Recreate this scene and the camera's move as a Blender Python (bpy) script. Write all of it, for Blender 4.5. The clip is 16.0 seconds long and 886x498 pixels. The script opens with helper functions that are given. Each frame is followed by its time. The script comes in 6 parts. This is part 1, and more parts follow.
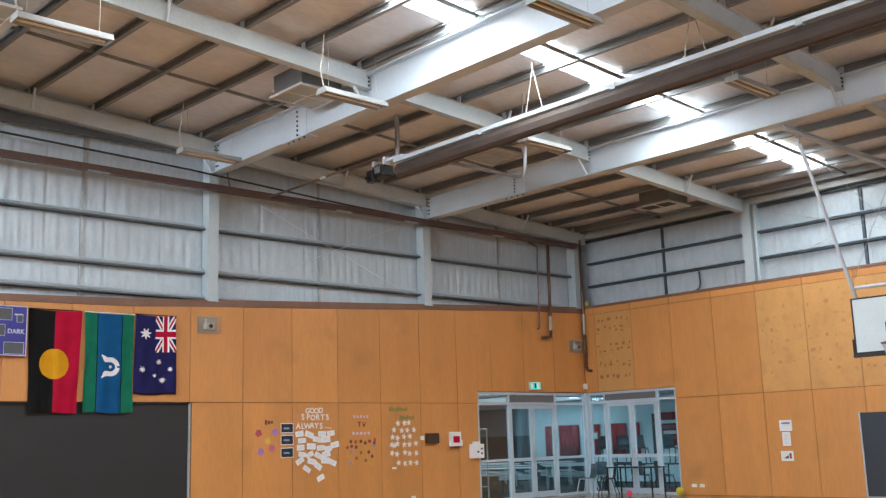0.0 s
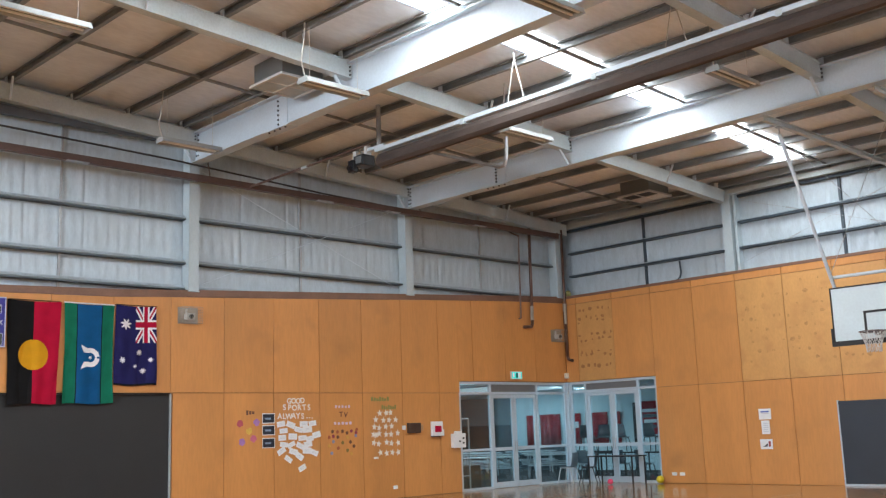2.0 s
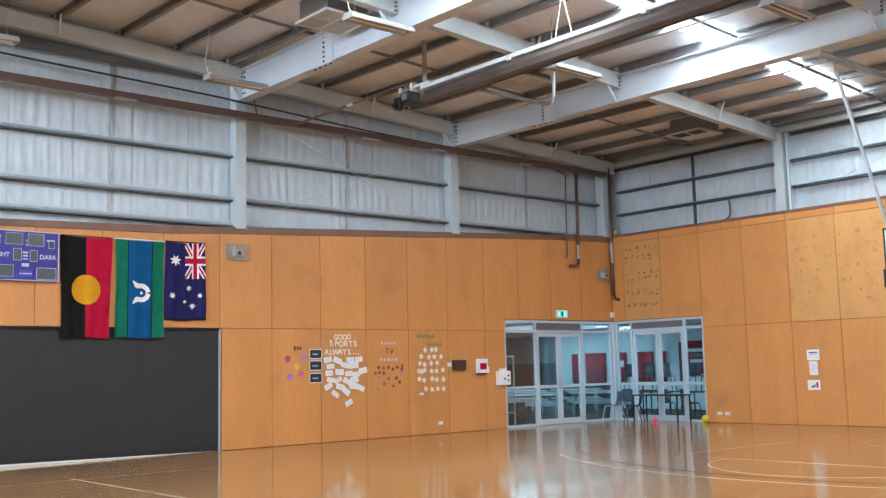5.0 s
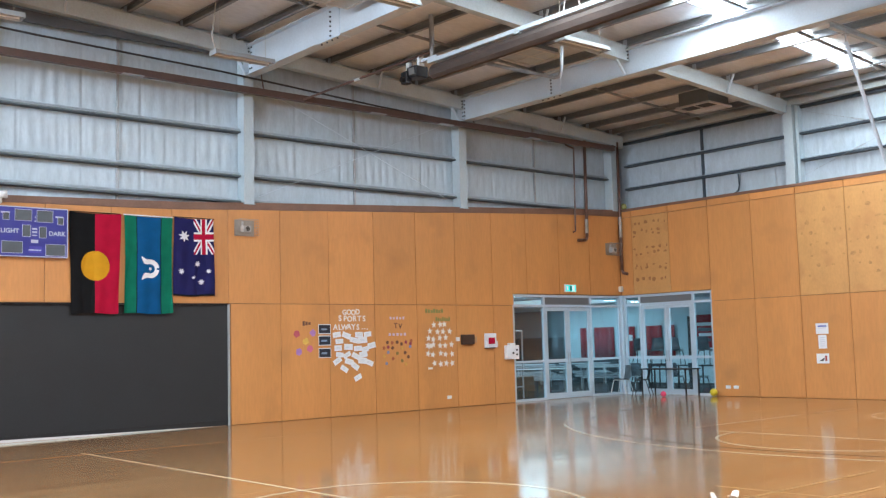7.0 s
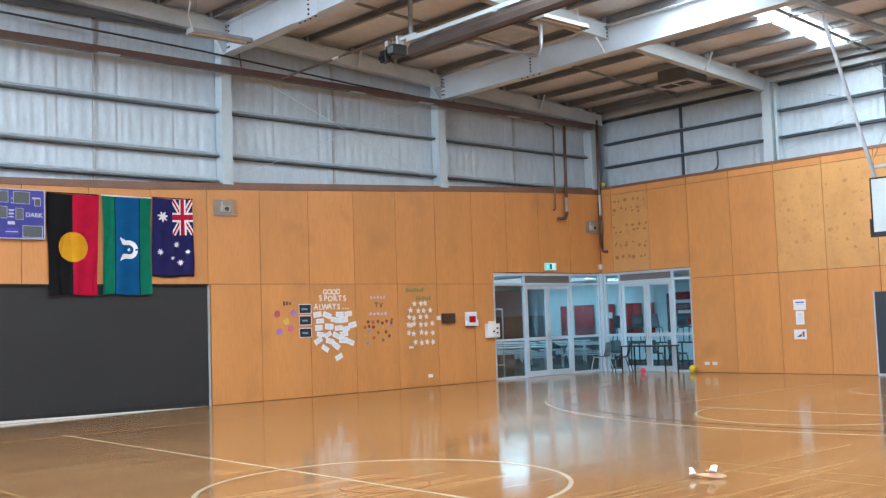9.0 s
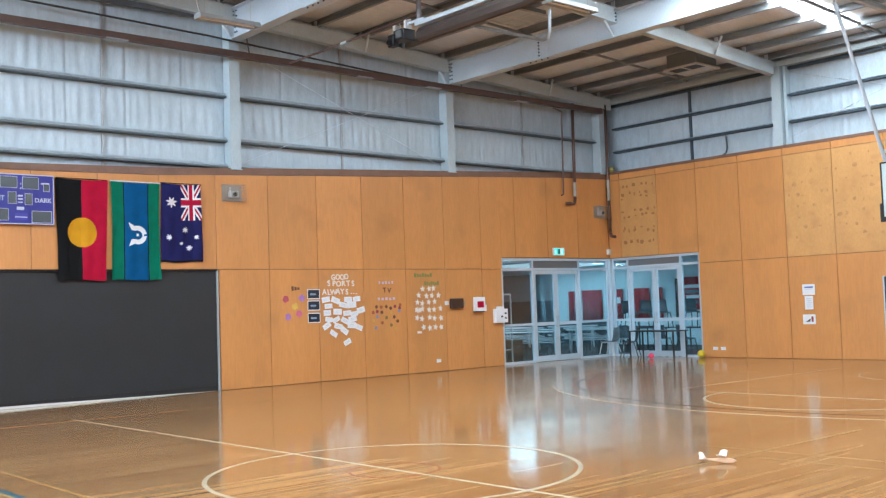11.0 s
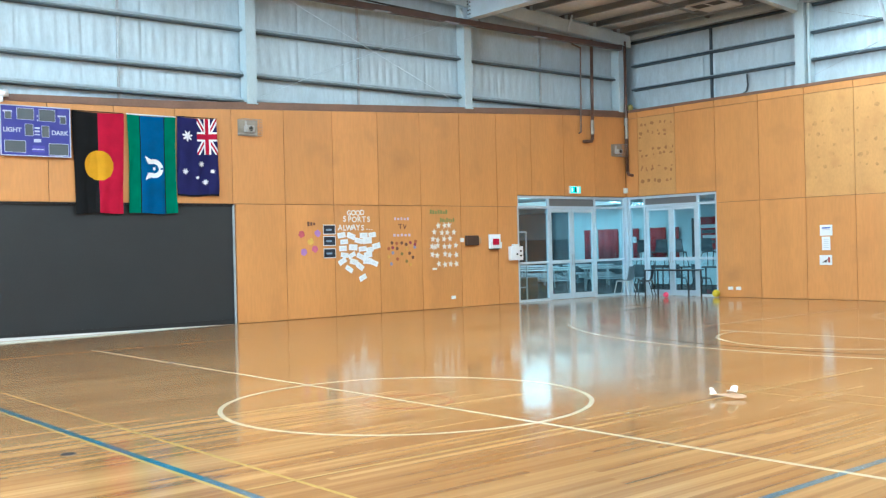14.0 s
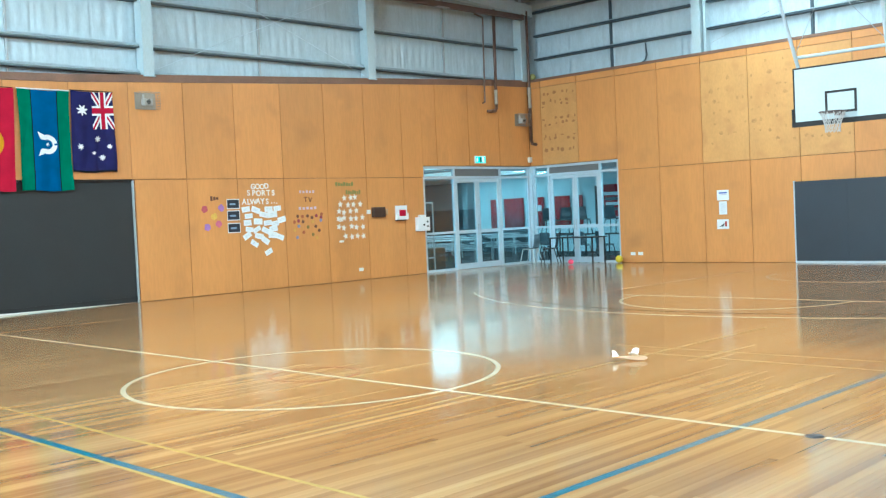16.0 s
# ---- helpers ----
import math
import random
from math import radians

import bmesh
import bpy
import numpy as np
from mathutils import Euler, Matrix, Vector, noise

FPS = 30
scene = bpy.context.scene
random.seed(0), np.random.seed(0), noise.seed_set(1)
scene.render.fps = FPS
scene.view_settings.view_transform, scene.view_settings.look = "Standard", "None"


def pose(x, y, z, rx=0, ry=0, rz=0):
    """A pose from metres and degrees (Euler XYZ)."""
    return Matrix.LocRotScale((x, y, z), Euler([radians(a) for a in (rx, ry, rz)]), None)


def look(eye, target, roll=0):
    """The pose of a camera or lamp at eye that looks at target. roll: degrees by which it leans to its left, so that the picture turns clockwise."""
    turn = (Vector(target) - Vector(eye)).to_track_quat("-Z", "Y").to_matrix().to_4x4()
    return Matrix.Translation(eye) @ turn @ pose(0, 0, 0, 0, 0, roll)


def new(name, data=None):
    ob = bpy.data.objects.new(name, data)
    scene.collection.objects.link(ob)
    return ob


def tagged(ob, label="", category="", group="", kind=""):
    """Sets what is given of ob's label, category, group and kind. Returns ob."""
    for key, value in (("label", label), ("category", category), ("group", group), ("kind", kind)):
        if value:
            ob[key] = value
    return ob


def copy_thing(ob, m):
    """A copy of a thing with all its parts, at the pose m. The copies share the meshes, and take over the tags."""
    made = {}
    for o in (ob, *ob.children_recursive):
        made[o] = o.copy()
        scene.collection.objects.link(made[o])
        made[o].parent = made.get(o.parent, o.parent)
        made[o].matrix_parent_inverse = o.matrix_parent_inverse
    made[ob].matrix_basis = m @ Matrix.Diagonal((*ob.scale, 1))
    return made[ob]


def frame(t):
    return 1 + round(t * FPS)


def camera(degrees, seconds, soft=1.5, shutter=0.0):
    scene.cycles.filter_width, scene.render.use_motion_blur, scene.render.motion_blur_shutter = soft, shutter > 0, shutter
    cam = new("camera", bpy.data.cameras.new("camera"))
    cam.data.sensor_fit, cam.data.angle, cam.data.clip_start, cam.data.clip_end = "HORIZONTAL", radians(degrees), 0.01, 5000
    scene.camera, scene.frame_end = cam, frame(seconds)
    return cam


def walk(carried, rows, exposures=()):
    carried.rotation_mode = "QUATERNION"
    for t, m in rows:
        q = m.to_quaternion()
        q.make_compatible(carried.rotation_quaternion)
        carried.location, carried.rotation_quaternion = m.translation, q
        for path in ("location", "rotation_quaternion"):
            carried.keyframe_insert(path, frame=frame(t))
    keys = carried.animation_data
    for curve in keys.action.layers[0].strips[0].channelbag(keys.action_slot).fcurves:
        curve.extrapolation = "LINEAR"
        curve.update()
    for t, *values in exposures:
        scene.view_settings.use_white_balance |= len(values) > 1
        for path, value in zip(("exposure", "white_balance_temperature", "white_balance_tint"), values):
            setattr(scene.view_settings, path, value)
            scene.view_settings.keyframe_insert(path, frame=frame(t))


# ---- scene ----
cam = camera(47.2, 16.0, 1.3)
PATH = [
    (0, (19.016, -23.242, 1.547), (11.812, -16.565, 3.419), -1.81),
    (0.5, (19.024, -23.236, 1.549), (11.868, -16.499, 3.393), -1.91),
    (1, (19.015, -23.228, 1.549), (11.889, -16.452, 3.366), -2.03),
    (1.5, (19.020, -23.234, 1.557), (11.913, -16.432, 3.350), -2.02),
    (2, (19.016, -23.236, 1.554), (11.918, -16.417, 3.320), -2.02),
    (2.5, (19.010, -23.234, 1.545), (11.914, -16.407, 3.288), -2.05),
    (3, (19.005, -23.233, 1.536), (11.845, -16.433, 3.117), -1.78),
    (3.5, (19.001, -23.230, 1.534), (11.752, -16.507, 3.040), -1.72),
    (4, (19.000, -23.222, 1.528), (11.697, -16.545, 2.974), -1.63),
    (4.5, (19.009, -23.209, 1.536), (11.600, -16.622, 2.849), -1.50),
    (7, (19.009, -23.184, 1.548), (11.445, -16.711, 2.485), -1.53),
    (7.5, (19.025, -23.182, 1.546), (11.474, -16.687, 2.445), -1.61),
    (8, (19.017, -23.188, 1.549), (11.501, -16.644, 2.373), -1.70),
    (8.5, (19.011, -23.189, 1.540), (11.536, -16.590, 2.310), -1.84),
    (9, (19.016, -23.183, 1.543), (11.561, -16.558, 2.270), -1.97),
    (11.5, (18.989, -23.191, 1.541), (11.423, -16.672, 2.050), -1.84),
    (12, (18.999, -23.183, 1.530), (11.352, -16.751, 1.925), -1.56),
    (12.5, (18.997, -23.184, 1.527), (11.286, -16.823, 1.806), -1.40),
    (13, (19.000, -23.174, 1.514), (11.276, -16.825, 1.711), -1.14),
    (13.5, (19.007, -23.176, 1.508), (11.299, -16.807, 1.619), -1.21),
    (14, (19.009, -23.174, 1.497), (11.365, -16.727, 1.482), -1.40),
    (14.5, (18.993, -23.166, 1.483), (11.426, -16.629, 1.374), -1.57),
    (15, (19.013, -23.157, 1.486), (11.567, -16.485, 1.292), -1.81),
    (15.5, (19.046, -23.174, 1.487), (11.842, -16.244, 1.214), -2.28),
    (16, (19.036, -23.153, 1.485), (12.000, -16.054, 1.160), -2.59),
]
walk(cam, [(t, look(eye, target, roll)) for t, eye, target, roll in PATH],
     [(0, -0.28, 6780, 13), (3.0, -0.26, 6640, 13), (4.5, -0.04, 6490, 13), (7.0, 0.00, 6290, 12), (9.0, 0.04, 6190, 11), (11.5, 0.15, 6040, 8), (13.0, 0.32, 5900, 3), (14.5, 0.42, 5680, -6), (16.0, 0.43, 5600, -10)])

# ---- light ----
W, S = 22.4, -34.2          # hall width (x) and far end (y); the seen corner is the origin
world = bpy.data.worlds.new("sky")
scene.world = world
world.use_nodes = True
wn = world.node_tree.nodes
sky = wn.new("ShaderNodeTexSky")
sky.sky_type, sky.sun_disc = "NISHITA", False
sky.sun_elevation, sky.sun_rotation = radians(48), radians(300)
wn["Background"].inputs[1].default_value = 0.1
world.node_tree.links.new(sky.outputs[0], wn["Background"].inputs[0])
sun = new("sun", bpy.data.lights.new("sun", "SUN"))
sun.data.energy, sun.data.angle, sun.data.color = 4.0, radians(0.5), (1.0, 0.95, 0.88)
sun.matrix_world = look((-8, -6, 12), (0, 0, 0))


def lamp(name, m, sx, sy, watts, color=(1, 1, 1)):
    ob = new(name, bpy.data.lights.new(name, "AREA"))
    ob.data.shape, ob.data.size, ob.data.size_y = "RECTANGLE", sx, sy
    ob.data.energy, ob.data.color = watts, color
    ob.matrix_world = m
    return ob


SLOPE = -0.052              # roof falls towards the end wall


def roof_z(y, off=0.0):
    return 7.67 + off + SLOPE * y


TILT = math.degrees(math.atan(SLOPE))
# two strips of translucent roof sheet: middle, south end, north end, watts
# the second strip is unseen, added to light the near floor
SKYLIGHTS = ((7.93, -18.7, -0.45, 1300), (14.5, S - 0.3, -12.4, 1500))
for xs, ya, yb, watts in SKYLIGHTS:
    lamp("skylight_glow", pose(xs, (ya + yb) / 2, roof_z((ya + yb) / 2), TILT, 0, 0), 0.74, yb - ya - 0.6, watts, (0.88, 0.96, 1.0))
# unseen panel lamps added in the room's ceiling, to brighten it behind the glass
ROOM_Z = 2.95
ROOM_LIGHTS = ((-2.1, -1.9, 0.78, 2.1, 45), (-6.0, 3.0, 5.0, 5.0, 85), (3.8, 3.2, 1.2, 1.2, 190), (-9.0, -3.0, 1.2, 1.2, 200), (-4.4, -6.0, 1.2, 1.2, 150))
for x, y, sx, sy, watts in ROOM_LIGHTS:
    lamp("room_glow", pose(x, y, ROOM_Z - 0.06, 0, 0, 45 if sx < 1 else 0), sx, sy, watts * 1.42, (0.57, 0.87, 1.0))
# unseen sheets added high in the two walls behind the camera, for cool fill
lamp("high_window_glow", pose(8.9, S - 0.05, 6.9, 90, 0, 0), 11.4, 1.9, 4300, (0.78, 0.89, 1.0))
lamp("high_window_glow", pose(W + 0.05, -9.5, 6.6, 0, -90, 0) @ pose(0, 0, 0, 0, 0, 90), 16.5, 1.5, 750, (0.78, 0.89, 1.0))
# unseen open doorway added in the long wall behind the camera, for side light
lamp("doorway_glow", pose(W - 0.05, -27.0, 1.6, 0, -90, 0), 3.0, 4.0, 110, (0.93, 0.97, 1.0))


# ---- materials ----
def mat(name, color, rough=0.5, metal=0.0, vary=0.12, scale=3.0, fine=60.0, bump=0.0, stretch=(1, 1, 1), spread=0.0, coat=0.0, island=False, dark=None, emit=0.0, stain=None, shift=True):
    """A surface with two scales of variation. spread: from piece to piece; stain: a second colour in soft patches."""
    m = bpy.data.materials.new(name)
    m.use_nodes = True
    nt = m.node_tree
    n, link = nt.nodes, nt.links.new
    b = n["Principled BSDF"]
    b.inputs["Roughness"].default_value, b.inputs["Metallic"].default_value = rough, metal
    b.inputs["Coat Weight"].default_value = coat
    b.inputs["Coat Roughness"].default_value = 0.11
    if emit:
        b.inputs["Emission Color"].default_value, b.inputs["Emission Strength"].default_value = (*color, 1), emit
    tc, mp = n.new("ShaderNodeTexCoord"), n.new("ShaderNodeMapping")
    mp.inputs["Scale"].default_value = stretch
    link(tc.outputs["Object"], mp.inputs["Vector"])
    big, small = n.new("ShaderNodeTexNoise"), n.new("ShaderNodeTexNoise")
    big.inputs["Scale"].default_value, big.inputs["Detail"].default_value = scale, 5
    small.inputs["Scale"].default_value, small.inputs["Detail"].default_value = fine, 3
    src = mp.outputs["Vector"]
    if spread:
        if island:
            geo = n.new("ShaderNodeNewGeometry")
            rnd = geo.outputs["Random Per Island"]
        else:
            rnd = n.new("ShaderNodeObjectInfo").outputs["Random"]
    if spread and shift:
        mul = n.new("ShaderNodeMath")
        mul.operation, mul.inputs[1].default_value = "MULTIPLY", 91.0
        link(rnd, mul.inputs[0])
        add = n.new("ShaderNodeVectorMath")
        link(src, add.inputs[0])
        link(mul.outputs[0], add.inputs[1])
        src = add.outputs[0]
    link(src, big.inputs["Vector"])
    link(src, small.inputs["Vector"])
    c = Vector(color)
    ramp = n.new("ShaderNodeValToRGB")
    ramp.color_ramp.elements[0].position, ramp.color_ramp.elements[1].position = 0.3, 0.7
    lo = Vector(dark) if dark else c * (1 - vary)
    ramp.color_ramp.elements[0].color = (*lo, 1)
    ramp.color_ramp.elements[1].color = (*(c * (1 + vary * 0.6)), 1)
    link(big.outputs[0], ramp.inputs[0])
    mix = n.new("ShaderNodeMix")
    mix.data_type, mix.blend_type = "RGBA", "MULTIPLY"
    mix.inputs[0].default_value = min(1.0, vary * 2.5)
    gray = n.new("ShaderNodeValToRGB")
    gray.color_ramp.elements[0].color, gray.color_ramp.elements[1].color = (0.72, 0.72, 0.72, 1), (1.1, 1.1, 1.1, 1)
    gray.color_ramp.elements[0].position, gray.color_ramp.elements[1].position = 0.35, 0.62
    link(small.outputs[0], gray.inputs[0])
    link(ramp.outputs[0], mix.inputs[6])
    link(gray.outputs[0], mix.inputs[7])
    out = mix.outputs[2]
    if stain:
        st = n.new("ShaderNodeTexNoise")
        st.inputs["Scale"].default_value, st.inputs["Detail"].default_value = stain[1], 4
        link(tc.outputs["Object"] if shift else mp.outputs["Vector"], st.inputs["Vector"])
        sr = n.new("ShaderNodeValToRGB")
        sr.color_ramp.elements[0].position, sr.color_ramp.elements[1].position = stain[2], min(1, stain[2] + 0.18)
        sr.color_ramp.elements[0].color, sr.color_ramp.elements[1].color = (0, 0, 0, 1), (1, 1, 1, 1)
        link(st.outputs[0], sr.inputs[0])
        mx = n.new("ShaderNodeMix")
        mx.data_type = "RGBA"
        mx.inputs[7].default_value = (*stain[0], 1)
        link(sr.outputs[0], mx.inputs[0])
        link(out, mx.inputs[6])
        out = mx.outputs[2]
    if spread:
        hsv = n.new("ShaderNodeHueSaturation")
        mr = n.new("ShaderNodeMapRange")
        mr.inputs[3].default_value, mr.inputs[4].default_value = 1 - spread, 1 + spread
        link(rnd, mr.inputs[0])
        link(mr.outputs[0], hsv.inputs["Value"])
        link(out, hsv.inputs["Color"])
        out = hsv.outputs[0]
    link(out, b.inputs["Base Color"])
    if bump:
        bp = n.new("ShaderNodeBump")
        bp.inputs["Strength"].default_value, bp.inputs["Distance"].default_value = bump, 0.02
        link(big.outputs[0], bp.inputs["Height"])
        link(bp.outputs[0], b.inputs["Normal"])
    return m


PLY = mat("plywood", (0.595, 0.264, 0.080), 0.45, 0, 0.08, 1.6, 22, 0.015, (1, 1, 0.16), 0.045, stain=((0.472, 0.212, 0.067), 0.9, 0.57))
PLY_PATCH = mat("worn_plywood", (0.575, 0.300, 0.102), 0.5, 0, 0.08, 2.4, 24, 0.02, (1, 1, 0.5), 0.03, stain=((0.49, 0.24, 0.08), 2.6, 0.55))
PLY_SMUDGE = mat("ball_smudge", (0.505, 0.258, 0.086), 0.6, 0, 0.2, 8, 40)
PLY_STAIN = mat("ball_mark", (0.36, 0.165, 0.055), 0.6, 0, 0.2, 8, 40)
CAP = mat("brown_capping", (0.20, 0.105, 0.068), 0.5, 0, 0.15, 2, 30)
FOIL = mat("silver_insulation_foil", (0.475, 0.56, 0.615), 0.42, 0.2, 0.09, 2.4, 10, 0.2, (2.6, 2.6, 0.9), stain=((0.42, 0.49, 0.53), 0.9, 0.55))
SARK = mat("roof_lining", (0.80, 0.815, 0.83), 0.5, 0.05, 0.09, 1.4, 12, 0.14, (1, 0.4, 1), stain=((0.74, 0.735, 0.745), 0.6, 0.54))
GALV = mat("galvanised_steel", (0.42, 0.44, 0.46), 0.45, 0.6, 0.18, 4, 60)
PURLIN = mat("roof_purlin_steel", (0.285, 0.305, 0.315), 0.5, 0.3, 0.25, 2, 40, 0, (0.5, 3, 3))
# dark steel tone; on side-wall rails it carries the underside's shade, the lip stays lit
GIRT = mat("dark_steel_and_rail_shade", (0.050, 0.072, 0.092), 0.5, 0.2, 0.15, 3, 40)
RAIL_LIP = mat("galvanised_lip_lit", (0.20, 0.25, 0.26), 0.5, 0.3, 0.2, 3, 40)
GAP_SHADE = mat("rafter_gap_shade", (0.085, 0.095, 0.105), 0.5, 0.2, 0.2, 2, 40)
WHITE_STEEL = mat("white_painted_steel", (0.56, 0.645, 0.715), 0.4, 0, 0.06, 1.3, 25, 0, (1, 1, 1), stain=((0.50, 0.56, 0.60), 0.8, 0.6))
COLUMN_STEEL = mat("grey_white_painted_column", (0.455, 0.545, 0.585), 0.45, 0, 0.07, 1.3, 25, 0, (1, 1, 0.4), stain=((0.40, 0.475, 0.50), 0.8, 0.58))
CREAM_STEEL = mat("cream_painted_steel", (0.50, 0.575, 0.60), 0.45, 0, 0.1, 1.5, 25)
BOLT = mat("dark_bolt_steel", (0.06, 0.06, 0.07), 0.5, 0.7, 0.1)
BROWN_RAIL = mat("brown_painted_rail", (0.10, 0.06, 0.048), 0.45, 0.1, 0.2, 3, 40)
def board_mat(name, island):
    """Varnished boards: each one its own tone, grain along the board, slightly uneven gloss."""
    m = bpy.data.materials.new(name)
    m.use_nodes = True
    n, link = m.node_tree.nodes, m.node_tree.links.new
    b = n["Principled BSDF"]
    rnd = n.new("ShaderNodeNewGeometry").outputs["Random Per Island"] if island else n.new("ShaderNodeObjectInfo").outputs["Random"]
    tone = n.new("ShaderNodeValToRGB")
    tones = ((0.0, (0.280, 0.147, 0.061)), (0.15, (0.316, 0.172, 0.071)), (0.38, (0.352, 0.198, 0.082)), (0.65, (0.369, 0.212, 0.089)), (0.88, (0.383, 0.224, 0.097)), (1.0, (0.402, 0.242, 0.107)))
    ramp = tone.color_ramp
    while len(ramp.elements) < len(tones):
        ramp.elements.new(0.5)
    for e, (p, c) in zip(ramp.elements, tones):
        e.position, e.color = p, (*c, 1)
    link(rnd, tone.inputs[0])
    tc = n.new("ShaderNodeTexCoord")
    shift = n.new("ShaderNodeCombineXYZ")
    mul = n.new("ShaderNodeMath")
    mul.operation, mul.inputs[1].default_value = "MULTIPLY", 57.0
    link(rnd, mul.inputs[0])
    link(mul.outputs[0], shift.inputs[1])
    add = n.new("ShaderNodeVectorMath")
    link(tc.outputs["Object"], add.inputs[0])
    link(shift.outputs[0], add.inputs[1])

    def noise_of(vec, stretch, scale, detail):
        mp, tx = n.new("ShaderNodeMapping"), n.new("ShaderNodeTexNoise")
        mp.inputs["Scale"].default_value = stretch
        tx.inputs["Scale"].default_value, tx.inputs["Detail"].default_value = scale, detail
        link(vec, mp.inputs["Vector"])
        link(mp.outputs[0], tx.inputs["Vector"])
        return tx.outputs[0]

    def band(fac, lo, hi, c0, c1):
        r = n.new("ShaderNodeValToRGB")
        r.color_ramp.elements[0].position, r.color_ramp.elements[1].position = lo, hi
        r.color_ramp.elements[0].color, r.color_ramp.elements[1].color = (*c0, 1), (*c1, 1)
        link(fac, r.inputs[0])
        return r.outputs[0]

    def times(a, c):
        x = n.new("ShaderNodeMix")
        x.data_type, x.blend_type, x.inputs[0].default_value = "RGBA", "MULTIPLY", 1.0
        link(a, x.inputs[6])
        link(c, x.inputs[7])
        return x.outputs[2]
    grain = noise_of(add.outputs[0], (38, 0.55, 1), 1.0, 2)
    streak = noise_of(add.outputs[0], (11, 0.16, 1), 1.0, 3)
    batch = noise_of(tc.outputs["Object"], (4.4, 0.13, 1), 1.0, 2)
    worn = noise_of(tc.outputs["Object"], (0.5, 0.3, 1), 1.0, 4)
    c = times(tone.outputs[0], band(grain, 0.30, 0.68, (0.92, 0.90, 0.88), (1.04, 1.04, 1.04)))
    c = times(c, band(streak, 0.32, 0.60, (0.86, 0.80, 0.75), (1.05, 1.06, 1.07)))
    c = times(c, band(batch, 0.35, 0.60, (0.80, 0.73, 0.68), (1.08, 1.09, 1.09)))
    c = times(c, band(worn, 0.35, 0.65, (0.93, 0.90, 0.87), (1.05, 1.06, 1.07)))
    link(c, b.inputs["Base Color"])
    gloss = n.new("ShaderNodeMapRange")
    gloss.inputs[1].default_value, gloss.inputs[2].default_value = 0.3, 0.7
    gloss.inputs[3].default_value, gloss.inputs[4].default_value = 0.085, 0.15
    link(worn, gloss.inputs[0])
    link(gloss.outputs[0], b.inputs["Roughness"])
    b.inputs["Specular IOR Level"].default_value = 0.42
    bp = n.new("ShaderNodeBump")
    bp.inputs["Strength"].default_value, bp.inputs["Distance"].default_value = 0.05, 0.0006
    link(streak, bp.inputs["Height"])
    link(bp.outputs[0], b.inputs["Normal"])
    return m


FLOOR = board_mat("varnished_hardwood", True)
FLOOR_P = board_mat("varnished_hardwood_board", False)
JOINT = mat("dark_joint", (0.22, 0.105, 0.038), 0.6, 0, 0.1)
LINE_W = mat("white_court_paint", (0.58, 0.49, 0.34), 0.2, 0, 0.08, 3, 30, coat=0.3)
LINE_B = mat("blue_court_paint", (0.008, 0.12, 0.185), 0.2, 0, 0.12, 3, 30, coat=0.3)
LINE_Y = mat("yellow_court_paint", (0.45, 0.30, 0.09), 0.2, 0, 0.1, 3, 30, coat=0.3)
LINE_R = mat("red_court_paint", (0.36, 0.085, 0.045), 0.2, 0, 0.2, 3, 30, coat=0.3)
LINE_K = mat("black_court_paint", (0.03, 0.025, 0.02), 0.25, 0, 0.1, coat=0.3)
MAT_DARK = mat("charcoal_vinyl", (0.0175, 0.019, 0.0205), 0.55, 0, 0.12, 1.2, 40, 0.05)
MAT_SLATE = mat("slate_vinyl", (0.024, 0.035, 0.050), 0.45, 0, 0.1, 1.2, 40, 0.04)
ALU = mat("pale_blue_grey_aluminium", (0.47, 0.57, 0.65), 0.35, 0.1, 0.06, 3, 40)
SPANDREL = mat("grey_transom_panel", (0.14, 0.145, 0.15), 0.4, 0, 0.08)
PLASTER = mat("pale_blue_plaster", (0.64, 0.77, 0.82), 0.7, 0, 0.05, 2, 30)
DADO = mat("dark_grey_dado", (0.030, 0.042, 0.052), 0.7, 0, 0.08, 2, 30)
CARPET = mat("grey_carpet", (0.026, 0.030, 0.034), 0.9, 0, 0.15, 4, 90)
RED = mat("red_felt", (0.36, 0.004, 0.014), 0.8, 0, 0.12, 3, 40)
BLACK = mat("black_steel", (0.012, 0.012, 0.014), 0.4, 0.2, 0.1)
PLASTIC_GREY = mat("slate_grey_plastic", (0.08, 0.105, 0.13), 0.4, 0, 0.08)
PLASTIC_PALE = mat("pale_blue_grey_plastic", (0.15, 0.20, 0.24), 0.4, 0, 0.08)
PLASTIC_WHITE = mat("white_plastic", (0.75, 0.78, 0.80), 0.4, 0, 0.05)
TABLE_TOP = mat("pale_laminate", (0.50, 0.55, 0.58), 0.3, 0, 0.06)
CONCRETE = mat("weathered_concrete", (0.50, 0.495, 0.48), 0.8, 0, 0.1, 2, 40, 0.1)
PAPER = mat("white_paper", (0.74, 0.77, 0.80), 0.7, 0, 0.02, 9, 60)
INK = mat("grey_ink", (0.50, 0.53, 0.58), 0.7, 0, 0.05)
NAVY = mat("navy_cloth", (0.014, 0.014, 0.085), 0.75, 0, 0.15, 5, 80)
F_BLACK = mat("black_cloth", (0.007, 0.007, 0.008), 0.8, 0, 0.15, 5, 80)
F_RED = mat("red_cloth", (0.42, 0.004, 0.034), 0.75, 0, 0.12, 5, 80)
F_YELLOW = mat("yellow_cloth", (0.60, 0.29, 0.01), 0.7, 0, 0.1, 5, 80)
F_GREEN = mat("green_cloth", (0.002, 0.15, 0.085), 0.7, 0, 0.12, 5, 80)
F_BLUE = mat("blue_cloth", (0.002, 0.078, 0.215), 0.75, 0, 0.12, 5, 80)
